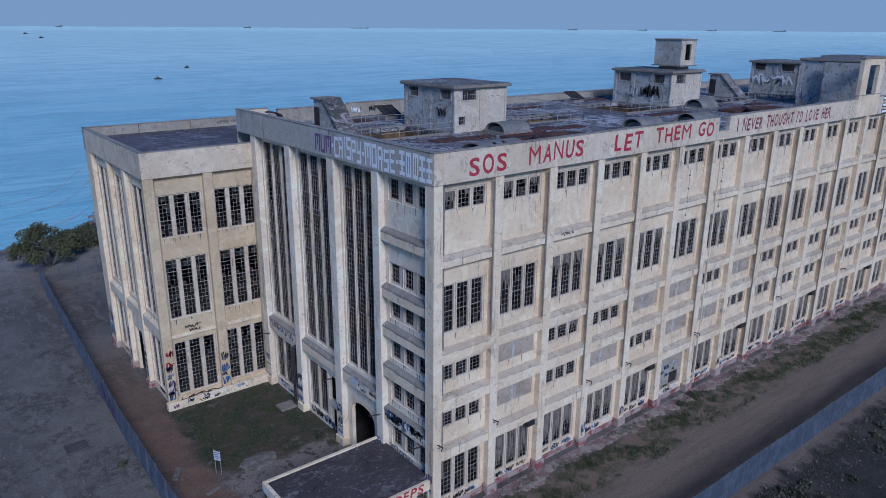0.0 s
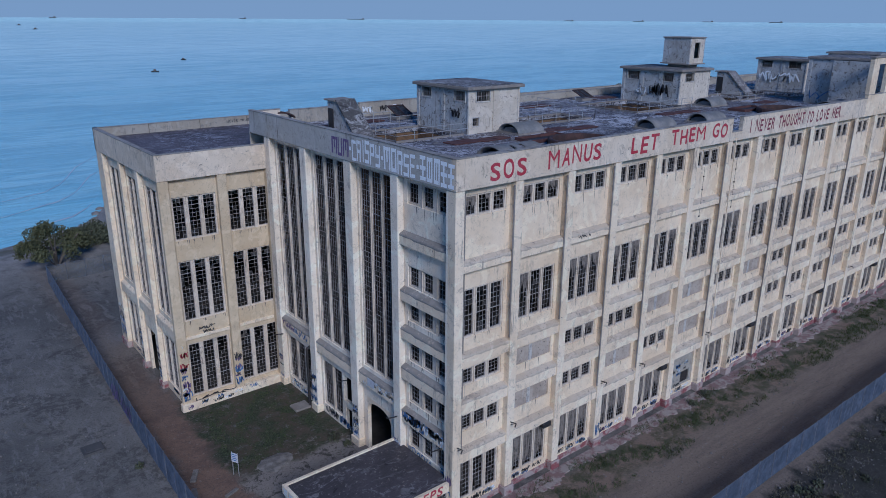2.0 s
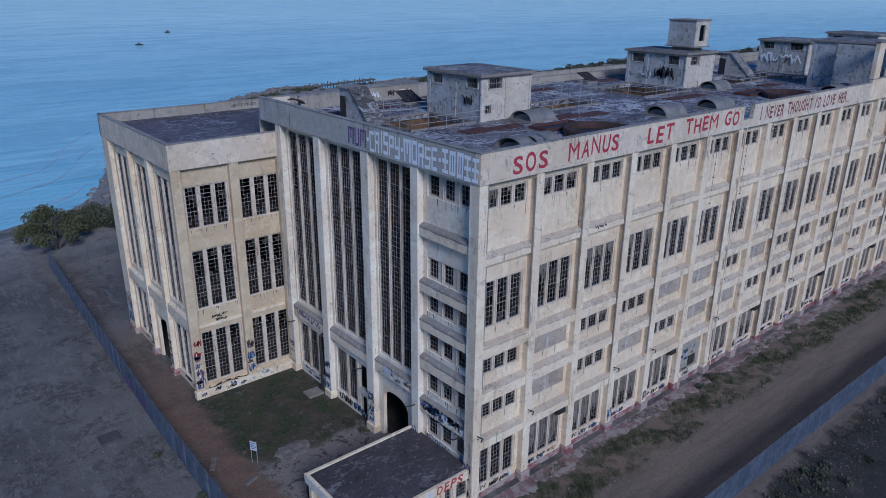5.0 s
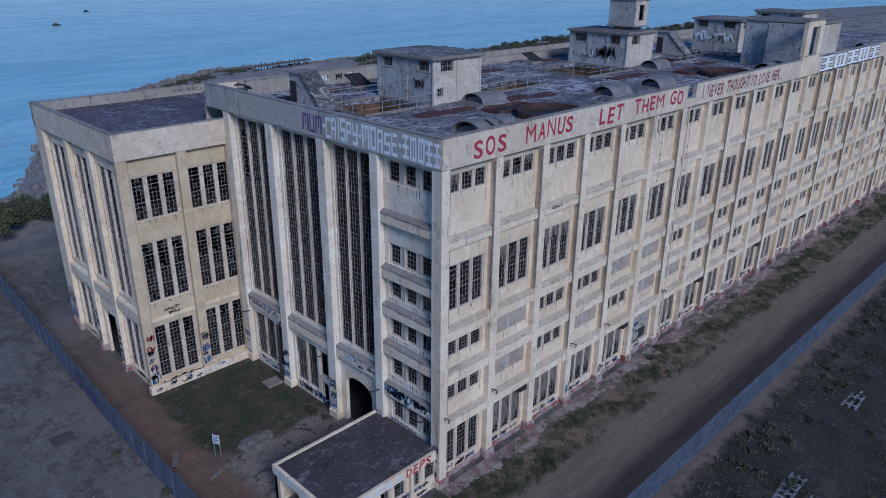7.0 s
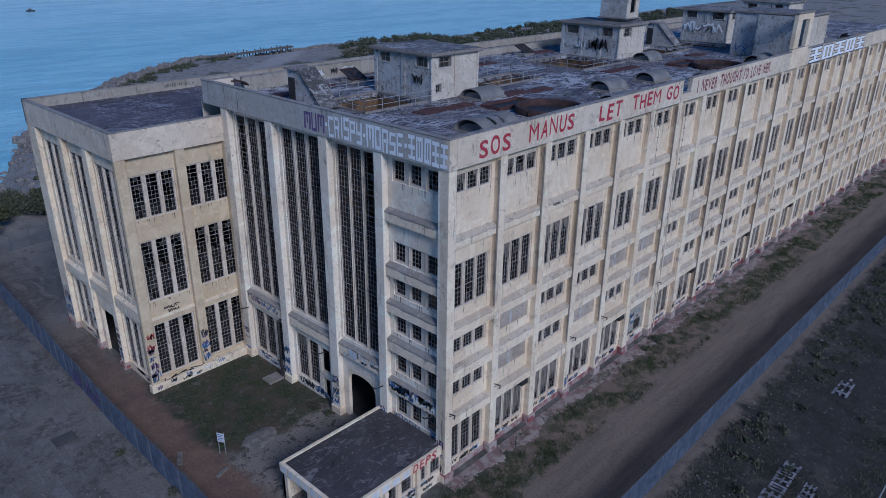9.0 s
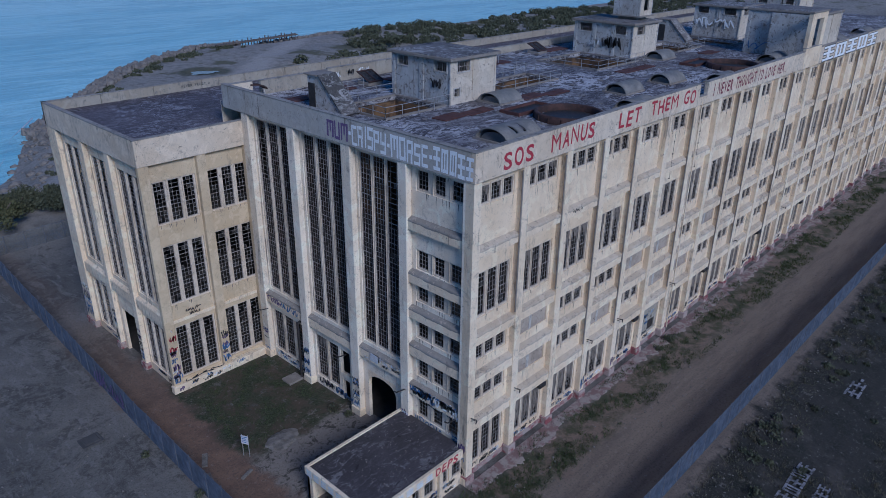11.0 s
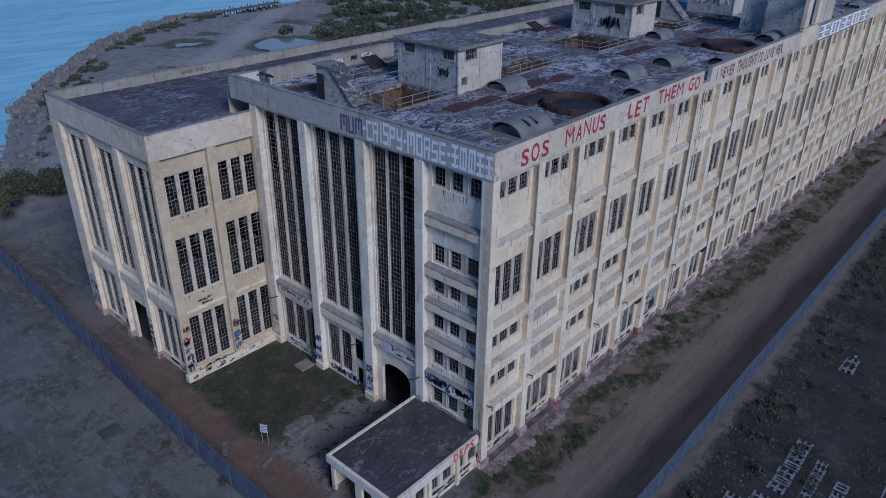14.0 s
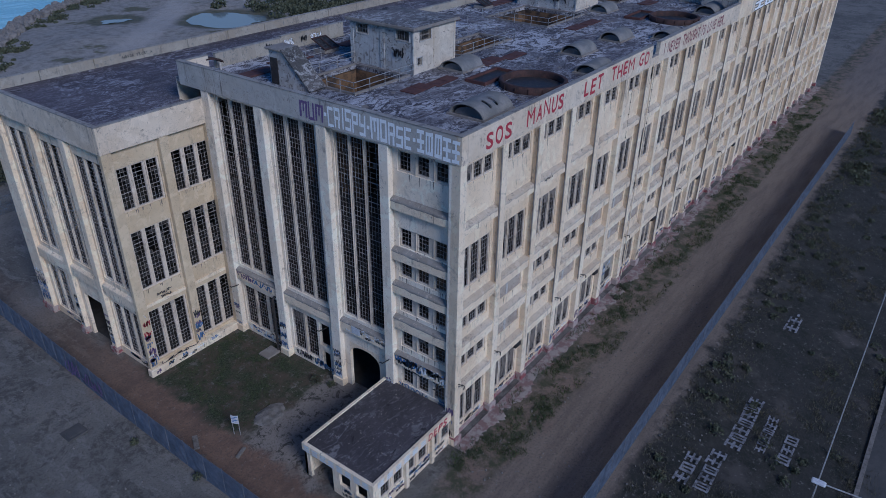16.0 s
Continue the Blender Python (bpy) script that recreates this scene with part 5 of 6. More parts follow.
for ya, yb in ((62.2, 61.2), (55.45, 54.45), (48.35, 47.3), (42.05, 41.15)):
    for k in range(5):
        z = mark_rng.uniform(0.75, 3.6)
        scrawl(station, pose(X0 - 0.007, 0, 0, 0, 0, -90), -ya + 0.1, -yb - 0.1, z, z + mark_rng.uniform(0.2, 0.5), mark_rng.choice(INKS), mark_rng, 0.05, 4)
for k in range(26):
    y = mark_rng.choice((mark_rng.uniform(56.2, 60.6), mark_rng.uniform(49.2, 54.0), mark_rng.uniform(36.4, 40.6)))
    z = mark_rng.uniform(0.1, 0.8) if y > 42 else mark_rng.uniform(2.2, 3.3)
    scrawl(station, ENDW, -y, -y + mark_rng.uniform(0.4, 1.2), z, z + mark_rng.uniform(0.2, 0.4), mark_rng.choice(INKS), mark_rng, 0.06, 5)
for k in range(30):
    u = mark_rng.uniform(AX0 + 0.2, AX1 - 1.4)
    z = mark_rng.choice((0.1, 0.35, 0.7))
    scrawl(annex, pose(0, AY0 + 0.094, 0), u, u + mark_rng.uniform(0.4, 1.2), z, z + mark_rng.uniform(0.25, 0.45), mark_rng.choice(INKS + (SKY_PAINT,)), mark_rng, 0.07, 5)
for k in range(16):
    y = mark_rng.uniform(36.0, 38.4)
    z = mark_rng.uniform(0.1, 0.8)
    scrawl(annex, pose(AX0 + 0.094, 0, 0, 0, 0, -90), -y, -y + mark_rng.uniform(0.4, 0.8), z, z + 0.35, mark_rng.choice(INKS), mark_rng, 0.07, 5)
for b in range(0, 14):
    for k in range(4):
        x = X0 + PITCH * b + mark_rng.uniform(0.9, 4.2)
        scrawl(station, pose(0, WALL_Y - 0.008, 0), x, x + mark_rng.uniform(0.4, 1.0), 0.52, 0.52 + mark_rng.uniform(0.25, 0.55), mark_rng.choice(INKS), mark_rng, 0.05, 5)
for k in range(14):
    u, z = X0 + PITCH * 5 + mark_rng.uniform(1.1, 3.8), mark_rng.uniform(1.15, 3.2)
    if not (u > X0 + PITCH * 5 + 2.4 and z < 2.6):
        scrawl(station, pose(0, WALL_Y + 0.074, 0), u, u + mark_rng.uniform(0.4, 0.9), z, z + mark_rng.uniform(0.25, 0.5), mark_rng.choice((BLUE_PAINT, SKY_PAINT, BLACK_PAINT)), mark_rng, 0.07, 5)
scrawl(station, pose(0, WALL_Y - 0.445, 0), 38.2, 39.6, 19.5, 19.9, BLACK_PAINT, mark_rng, 0.08, 5)
for x0, x1, y0, y1, z0, z1, ink in ((40.12, 0, 51.0, 52.4, 26.6, 27.5, BLACK_PAINT), (75.92, 0, 53.6, 56.4, 26.2, 27.6, BLACK_PAINT), (75.92, 0, 57.0, 58.4, 26.0, 27.2, WHITE_PAINT),
                                    (102.92, 0, 50.6, 56.4, 26.6, 28.0, WHITE_PAINT), (91.92, 0, 36.2, 44.0, 25.8, 27.0, BLUE_PAINT)):
    scrawl(station, pose(x0 - 0.08, 0, 0, 0, 0, -90), -y1, -y0, z0, z1, ink, mark_rng, 0.22 if ink != BLUE_PAINT else 0.1, 6)

for ya, yb in ((YB, 79.6), (74.1, 73.4), (68.7, 67.9)):
    for k in range(9):
        z = mark_rng.uniform(0.8, 4.6)
        scrawl(station, pose(XW - 0.007, 0, 0, 0, 0, -90), -ya + 0.08, -yb - 0.08, z, z + mark_rng.uniform(0.25, 0.6), mark_rng.choice(INKS), mark_rng, 0.06, 4)
for k in range(24):
    y, z = mark_rng.choice((mark_rng.uniform(63.0, 66.6), mark_rng.uniform(74.4, 78.2))), mark_rng.choice((0.2, 0.45, 6.3, 6.5))
    scrawl(station, pose(XW + 0.443, 0, 0, 0, 0, -90), -y, -y + mark_rng.uniform(0.5, 1.3), z, z + mark_rng.uniform(0.2, 0.4), mark_rng.choice(INKS), mark_rng, 0.07, 5)
for k in range(18):
    z = mark_rng.uniform(0.8, 4.2)
    u = mark_rng.choice((16.3, 16.35, 21.5, 21.55))
    scrawl(station, pose(0, YW - 0.007, 0), u, u + mark_rng.uniform(0.4, 0.7), z, z + mark_rng.uniform(0.2, 0.5), mark_rng.choice(INKS), mark_rng, 0.05, 4)
for k in range(22):
    y, z = mark_rng.uniform(36.2, 41.0), mark_rng.uniform(4.95, 6.5)
    off = -0.43 if z > 5.5 else 0.0
    scrawl(station, pose(off, 0, 0) @ ENDW, -y, -y + mark_rng.uniform(0.5, 1.4), z, min(z + 0.5, 6.55), mark_rng.choice((BLUE_PAINT, WHITE_PAINT, BLACK_PAINT, SKY_PAINT)), mark_rng, 0.09, 5)
for k in range(16):
    y, z = mark_rng.uniform(42.2, 46.9), mark_rng.uniform(6.4, 7.1)
    scrawl(station, pose(-0.43, 0, 0) @ ENDW, -y, -y + mark_rng.uniform(0.4, 0.9), z, z + 0.3, mark_rng.choice((BLUE_PAINT, WHITE_PAINT, BLACK_PAINT)), mark_rng, 0.05, 5)
for x0, x1, z in ((18.6, 20.0, 7.75), (18.9, 19.9, 7.35), (32.6, 33.4, 25.2)):
    if z < 20:
        scrawl(station, pose(0, YW + 0.292, 0), x0, x1, z - 0.1, z + 0.2, BLACK_PAINT, mark_rng, 0.07, 6)
for x0, x1 in ((36.5, 37.4), (39.0, 40.2), (41.2, 42.0), (42.6, 44.0)):
    scrawl(station, pose(0, 65.543, 0), x0, x1, 25.7, 26.4, mark_rng.choice((BLACK_PAINT, WHITE_PAINT, BLACK_PAINT)), mark_rng, 0.08, 5)


def stains(rows, m, name="rain_stain"):
    """Tapered dark runs below the sills: rows of (u, top, length, width)."""
    bm = bmesh.new()
    for u, z, length, w in rows:
        a, b = stain_rng.uniform(-0.03, 0.03), stain_rng.uniform(0.35, 0.7)
        pts = ((u - w / 2, z), (u - w * 0.4 + a, z - length * b), (u + a, z - length), (u + w * 0.4 + a, z - length * b * 0.9), (u + w / 2, z))
        bm.faces.new([bm.verts.new((x, 0, zz)) for x, zz in pts])
    return tagged(part(name, bm, STAIN, station, "dark rain streaks below the window sills", m), kind="stuff")


stain_rng = random.Random(5)
for r, (z, h, kit) in enumerate(ROWS_Z[:4]):
    rows = []
    for b in range(BAYS):
        for o in (1.07, 2.3, 2.4, 3.62, 3.72, 4.85):
            if stain_rng.random() < (0.75 if r < 2 else 0.4):
                rows.append((X0 + PITCH * b + o + stain_rng.uniform(-0.06, 0.06), z - RIM, stain_rng.uniform(0.2, 0.75 if r else 1.1), stain_rng.uniform(0.03, 0.09)))
    stains(rows, pose(0, WALL_Y - 0.004, 0))
rows = [(u + stain_rng.uniform(-0.2, 1.2), z - RIM, stain_rng.uniform(0.2, 0.9), stain_rng.uniform(0.03, 0.1)) for z in CORNER_Z[:5] for u in corner_offs for _ in range(3)]
stains(rows, pose(-0.004, 0, 0) @ END)
rows = [(o + stain_rng.uniform(-0.1, 1.1), z - RIM, stain_rng.uniform(0.2, 0.7), stain_rng.uniform(0.03, 0.09)) for z, h, _ in wing_rows[:2] for offs in offs_of for o in offs for _ in range(3)]
stains(rows, pose(0, -0.004, 0) @ WING)
for b in (1, 2, 3, 4, 6, 8, 9, 11, 13, 14, 16, 18, 20, 22):
    x = X0 + PITCH * b - 0.08
    low = stain_rng.choice((0.6, 6.0, 13.5))
    part("downpipe", tube(bmesh.new(), (x, WALL_Y - 0.5, low), (x, WALL_Y - 0.5, 24.7), 0.065), BARE, station, "weathered iron downpipe beside a pilaster")

# ---- small fittings on the facade ----
def bracket(x, z):
    bm = bmesh.new()
    tube(bm, (0, 0, 0), (0.05, -0.75, 0.12), 0.05)
    tube(bm, (0.05, -0.75, 0.12), (-0.32, -0.95, -0.02), 0.06)
    tube(bm, (0, 0, -0.35), (0.05, -0.6, 0.08), 0.03)
    return part("lamp_bracket", bm, BLACK, station, "black iron lamp bracket", pose(x, Y0, z) @ Matrix.Scale(0.75, 4))


for k, z in ((0, 6.3), (1, 6.4), (3, 6.3), (4, 6.3), (6, 6.3), (9, 6.3), (12, 6.3)):
    bracket(X0 + PITCH * k + 0.37, z)
for y in (60.9, 49.0, 41.6, 36.0):
    bm = bmesh.new()
    tube(bm, (0, 0, 0), (-0.8, 0.05, 0.1), 0.05)
    tube(bm, (-0.8, 0.05, 0.1), (-0.7, 0.45, -0.05), 0.05)
    part("lamp_bracket", bm, BLACK, station, "black iron lamp bracket", pose(X0, y, 5.7))
for k in (2, 5, 8, 11, 14):
    bm = boxes((0, 0.9, -0.5, 0.0, 0, 0.5))
    bmesh.ops.bevel(bm, geom=bm.edges[:], offset=0.08, segments=1, affect="EDGES")
    part("vent_box", bm, BLACK, station, "dark hooded vent box", pose(X0 + PITCH * k - 1.1, WALL_Y, 4.2))
bm = bmesh.new()
tube(bm, (X0 - 0.1, 55.9, 0.1), (X0 - 0.1, 55.9, 6.0), 0.13, 8)
tube(bm, (X0 - 0.1, 55.9, 6.0), (X0 + 0.5, 55.9, 6.3), 0.13, 8)
part("downpipe", bm, BLACK, station, "black iron downpipe")
for k in (6, 7):
    x = X0 + PITCH * k - 3.2
    bm = bmesh.new()
    z = 23.4
    while z > 19.6:
        tube(bm, (x, WALL_Y - 0.42, z), (x + 0.03, WALL_Y - 0.42, z - 1.15), 0.014)
        box(bm, x - 0.05, x + 0.07, WALL_Y - 0.46, WALL_Y - 0.38, z - 1.24, z - 1.14)
        z -= 1.2
    part("hanging_cable", bm, BLACK, station, "loose cable with clips hanging down the wall")
tube_joint = part("downpipe", tube(bmesh.new(), (58.9, Y0 - 0.05, 0.6), (58.9, Y0 - 0.05, 25.2), 0.06), PALE, station, "thin pale downpipe at the joint")
for x in (27.0, 27.25):
    part("downpipe", tube(bmesh.new(), (x, WALL_Y - 0.08, 3.0), (x, WALL_Y - 0.08, 24.6), 0.07), BARE, station, "weathered downpipe in the corner")
part("notice", boxes((u_of(45.9), u_of(44.9), -0.46, -0.43, 6.55, 7.25)), SIGN_WHITE, station, "white notice over the arch", END)
solo("slab", bevelled(boxes((24.4, 26.0, 55.6, 57.0, -0.02, 0.2)), 0.05), BARE, "low concrete slab at the foot of the wall", "slab")
# paving along the foot of the long facade
bm = bmesh.new()
prng = random.Random(8)
edge = []
for k in range(660):
    x = X0 - 0.2 + k * 0.2
    w = max(0.3, 1.25 + 0.9 * noise.noise((x * 0.3, 1, 4)) + 0.6 * noise.noise((x * 1.1, 2, 4)) + 0.35 * noise.noise((x * 3.7, 2, 4)))
    edge.append([bm.verts.new(p) for p in ((x, Y0 - 0.1, 0.06), (x, Y0 - w, 0.05), (x, Y0 - w - 0.05, -0.05))])
for p, q in zip(edge, edge[1:]):
    bm.faces.new((p[1], q[1], q[0], p[0]))
    bm.faces.new((p[2], q[2], q[1], p[1]))
PAVE = simple("cracked_paving", (0.20, 0.13, 0.12), (0.31, 0.27, 0.24), 1.1, low=0.42, high=0.58)
tagged(solo("pavement", bm, PAVE, "cracked red and grey paving along the wall", "pavement", kind="structure"))

# curved dark cowl at the end of the inner parapet, on a pale post
cowl = thing("roof_cowl", "curved dark metal cowl on a short pale post", "cowl", pose(28.7, 64.5, DECK))
bm = bmesh.new()
rows = []
for k in range(9):
    a = k / 8 * 1.3
    rows.append([[bm.verts.new((0.1 + 1.9 * math.sin(a), y, 1.35 - 0.75 * (1 - math.cos(a)) - d)) for y in (0, 1.1)] for d in (0.0, 0.14)])
for p, q in zip(rows, rows[1:]):
    bm.faces.new((p[0][0], q[0][0], q[0][1], p[0][1])).smooth = True
    bm.faces.new((p[1][1], q[1][1], q[1][0], p[1][0])).smooth = True
    bm.faces.new((p[1][0], q[1][0], q[0][0], p[0][0]))
    bm.faces.new((p[0][1], q[0][1], q[1][1], p[1][1]))
part("cowl", bm, RUST_DARK, cowl)
part("post", tube(bmesh.new(), (1.7, 0.25, 0.0), (1.7, 0.25, 0.72), 0.09, 8), FRAME, cowl)
# skylight by the first hut, and one by the second
for x, y in ((40.5, 61.5), (69.5, 61.8)):
    t = thing("skylight", "sloped roof skylight with dark panes", "skylight", pose(x, y, DECK) @ Matrix.Scale(0.72, 4))
    part("base", bevelled(boxes((0, 2.8, 0, 2.4, 0, 0.5)), 0.03), BARE, t)
    part("frame", plate(0, 2.8, 0, 2.9, [(0.15, 1.3, 0.2, 2.7), (1.5, 2.65, 0.2, 2.7)], 0.14, flat), RUST_DARK, t, "", pose(0, -0.1, 0.5, 24))
    part("pane", boxes((0.15, 1.3, 0.2, 2.7, 0.04, 0.07)), GLASS, t, "", pose(0, -0.1, 0.5, 24))
    part("pane", boxes((1.5, 2.65, 0.2, 2.7, 0.04, 0.07)), GLASS, t, "", pose(0, -0.1, 0.5, 24))
# roof litter
rng = random.Random(23)
bm = bmesh.new()
for k in range(420):
    x, y = rng.uniform(27.5, 120), rng.uniform(36, 65)
    if any(a - 0.5 < x < b + 0.5 and c - 0.5 < y < d + 0.5 for a, b, c, d in PITS) or (40 < x < 47 and 50 < y < 58) or (30 < x < 33 and 53 < y < 59) or (75 < x < 83 and 52 < y < 61):
        continue
    s = rng.uniform(0.08, 0.4)
    q = Matrix.Translation((x, y, DECK + 0.02)) @ Matrix.Rotation(rng.uniform(0, 6), 4, "Z")
    vs = [bm.verts.new(q @ Vector(p)) for p in ((-s, -s * 0.5, 0.005), (s * 0.8, -s * 0.6, 0.005), (s, s * 0.4, 0.02), (-s * 0.6, s * 0.6, 0.06))]
    bm.faces.new(vs)
solo("roof_litter", bm, BARE, "flakes of roofing and rubble scattered on the roof", "litter", kind="stuff")
bm = bmesh.new()
for k in range(110):
    x, y = rng.uniform(AX0 + 0.5, AX1), rng.uniform(AY0 + 0.5, AY1 - 0.5)
    s = rng.uniform(0.02, 0.10)
    q = Matrix.Translation((x, y, AZ - 0.11)) @ Matrix.Rotation(rng.uniform(0, 6), 4, "Z")
    bm.faces.new([bm.verts.new(q @ Vector(p)) for p in ((-s, -s * 0.4, 0), (s, -s * 0.3, 0.01), (s * 0.7, s * 0.5, 0.03), (-s * 0.6, s * 0.5, 0.01))])
solo("annex_litter", bm, BARE, "pale flakes and twigs on the low roof", "litter", kind="stuff")


# ---- fences ----
def fence(points, h, cloth, label, step=2.4):
    t = thing("fence", label, "fence")
    rng = random.Random(int(points[0][0] * 10))
    for p, q in zip(points, points[1:]):
        p, q = Vector((*p, 0)), Vector((*q, 0))
        n = max(1, round((q - p).length / step))
        for k in range(n):
            a, b = p.lerp(q, k / n), p.lerp(q, (k + 1) / n)
            za, zb = height(a.x, a.y) - 0.08, height(b.x, b.y) - 0.08
            part("post", tube(bmesh.new(), (a.x, a.y, za), (a.x, a.y, za + h + 0.15), 0.045), CLOTH_RAIL, t)
            bm = bmesh.new()
            cols = 5
            side = Vector((-(b - a).y, (b - a).x, 0)).normalized()
            grid = []
            for i in range(cols + 1):
                s = i / cols
                c = a.lerp(b, s)
                bow = [0.0, 0.05 * math.sin(math.pi * s) + rng.uniform(-0.03, 0.03), 0.0]
                grid.append([bm.verts.new(c + side * bw + Vector((0, 0, za + (zb - za) * s + 0.03 + (h - 0.05) * r / 2 - (0.04 * math.sin(math.pi * s) if r == 2 else 0)))) for r, bw in enumerate(bow)])
            for g0, g1 in zip(grid, grid[1:]):
                for r in range(2):
                    bm.faces.new((g0[r], g1[r], g1[r + 1], g0[r + 1]))
            ob = part("panel", bm, cloth, t)
            part("rail", tube(bmesh.new(), (a.x, a.y, za + h), (b.x, b.y, zb + h), 0.025), CLOTH_RAIL, t)
    return t


west_fence = fence([(11.3, 36.0), (11.6, 60.0), (12.3, 78.0), (13.4, 106.5)], 2.7, MESH_PALE, "site fence covered with blue shade cloth beside the track")
fence([(13.4, 106.5), (30.0, 104.6), (60.0, 103.0)], 2.5, MESH_GREY, "grey chain-link fence across the sand")
fence([(14.0, 22.9), (50.0, 23.0), (130.0, 22.8)], 2.5, MESH_BLUE, "site fence covered with blue shade cloth beside the gravel road")
for y0, y1 in ((68.5, 66.0), (65.6, 62.5), (61.0, 59.5), (58.0, 55.0), (52.0, 50.6)):
    scrawl(west_fence, pose(11.62, 0, 0, 0, 0, -90), -y0, -y1, 0.5, 2.2, PURPLE_PAINT, mark_rng, 0.16, 4)

# sign in the courtyard
t = thing("notice_board", "small white notice on two posts in the grass", "sign", pose(15.9, 50.4, 0, 0, 0, -62))
for x in (0.15, 0.7):
    part("post", tube(bmesh.new(), (x, 0, -0.1), (x, 0, 2.15), 0.035), RAIL, t)
part("board", bevelled(boxes((0.1, 0.75, -0.05, -0.02, 1.25, 2.1)), 0.01), SIGN_WHITE, t)
for k in range(4):
    part("text_bar", boxes((0.17, 0.68 - 0.12 * (k % 2), -0.056, -0.052, 1.92 - 0.17 * k, 1.99 - 0.17 * k)), BLUE_PAINT, t)
solo("manhole_cover", bevelled(boxes((7.1, 8.8, 60.3, 61.8, -0.1, 0.12), (7.35, 8.55, 60.55, 61.55, 0.1, 0.16)), 0.02), ROAD_GREY, "square concrete manhole cover in the sand", "manhole")
for x, y, w, d, a in ((13.2, 51.2, 1.6, 0.45, 60), (14.4, 47.8, 1.2, 0.3, 20), (12.6, 49.0, 1.4, 0.4, 75)):
    solo("kerb_block", bevelled(boxes((0, w, 0, d, -0.1, 0.10)), 0.03), STONE, "loose concrete kerb block on the red track", "kerb", "loose kerb blocks", m=pose(x, y, 0, 0, 0, a))
bm = bmesh.new()
bmesh.ops.create_icosphere(bm, subdivisions=3, radius=1.0)
for v in bm.verts:
    v.co = Vector((v.co.x * 1.5, v.co.y * 1.1, max(-0.2, v.co.z * 0.28))) * (1 + 0.3 * noise.noise(v.co * 2.2))
solo("rubble_mound", bm, STONE, "low heap of pale rubble by the turf", "mound", m=pose(19.3, 49.6, 0))


# ---- plants ----
def leaf_cloud(bm, c, r, n, size, rng, squash=0.75):
    for _ in range(n):
        d = Vector((rng.gauss(0, 1), rng.gauss(0, 1), rng.gauss(0, 1))).normalized()
        k = rng.random() ** 0.4
        p = Vector(c) + Vector((d.x * r * k, d.y * r * k, d.z * r * k * squash))
        a = Vector((rng.gauss(0, 1), rng.gauss(0, 1), rng.gauss(0, 0.6) + 0.2)).normalized()
        b = a.orthogonal().normalized()
        e = a.cross(b) * 0
        s = size * rng.uniform(0.6, 1.4)
        u, v = b * s, a.cross(b) * s * 0.6
        bm.faces.new([bm.verts.new(q) for q in (p - u, p - v, p + u, p + v)])


def big_bush(x, y, w, h, seed, label, material=LEAF):
    rng = random.Random(seed)
    t = thing("bush", label, "bush", pose(x, y, height(x, y)))
    bm = bmesh.new()
    for k in range(7):
        a = k * math.tau / 7 + rng.random()
        r = rng.uniform(0.3, 0.75) * w / 2
        top = Vector((r * math.cos(a), r * math.sin(a), h * rng.uniform(0.45, 0.7)))
        mid = top * 0.45 + Vector((0, 0, 0.25))
        tube(bm, (0.15 * math.cos(a), 0.15 * math.sin(a), -0.1), mid, 0.14)
        tube(bm, mid, top, 0.08)
    part("trunk", bm, WOOD, t, "branching grey stems")
    bm = bmesh.new()
    for k in range(46):
        a, q = rng.uniform(0, math.tau), math.sqrt(rng.random())
        rr = q * w / 2 * 0.88
        dome = h * (0.86 - 0.55 * q ** 2.2)
        leaf_cloud(bm, (rr * math.cos(a), rr * math.sin(a) * 0.8, dome * rng.uniform(0.55, 1.0)), rng.uniform(0.8, 1.5), 190, 0.16, rng)
    part("crown", bm, material, t)
    return t


big_bush(15.8, 113.0, 10.8, 7.6, 3, "wide olive-green coastal bush with a domed crown")
big_bush(26.5, 114.5, 7.0, 4.2, 5, "low dark coastal bush behind the fence", LEAF_DARK)
big_bush(32.0, 117.0, 6.0, 3.2, 6, "low dark coastal bush behind the fence", LEAF_DARK)
big_bush(22.0, 119.5, 7.0, 3.6, 7, "low dark coastal bush near the beach", LEAF_DARK)

rng = random.Random(41)
bm = bmesh.new()
for _ in range(1500):
    x = 120 + 330 * rng.random() ** 1.5
    y = rng.uniform(130, 240)
    if noise.noise((x * 0.022, y * 0.03, 4)) + 0.4 * noise.noise((x * 0.1, y * 0.1, 6)) < (-0.32 if x > 146 and 168 < y < 236 else 0.02) or shore(x) - y < 18 or ((x - 122) / 13) ** 2 + ((y - 185) / 15) ** 2 < 1.1 or (x < 150 and y > 200):
        continue
    r = rng.uniform(0.9, 3.3)
    leaf_cloud(bm, (x, y, height(x, y) + r * 0.3), r, int(60 + 40 * r), 0.42, rng, 0.6)
for _ in range(170):
    x, y = rng.uniform(14, 60), rng.uniform(110, 160)
    if shore(x) - y < 16 or noise.noise((x * 0.08, y * 0.08, 2)) < 0.0:
        continue
    r = rng.uniform(0.5, 1.4)
    leaf_cloud(bm, (x, y, height(x, y) + r * 0.2), r, 70, 0.22, rng, 0.5)
for _ in range(170):
    x = rng.uniform(46, 135)
    y = shore(x) - rng.uniform(12, 22)
    if noise.noise((x * 0.07, y * 0.07, 9)) < -0.1:
        continue
    r = rng.uniform(0.5, 1.5)
    leaf_cloud(bm, (x, y, height(x, y) + r * 0.2), r, 60, 0.3, rng, 0.5)
solo("dune_scrub", bm, LEAF_DARK, "grey-green scrub on the dunes", "scrub", kind="stuff")

bm = bmesh.new()


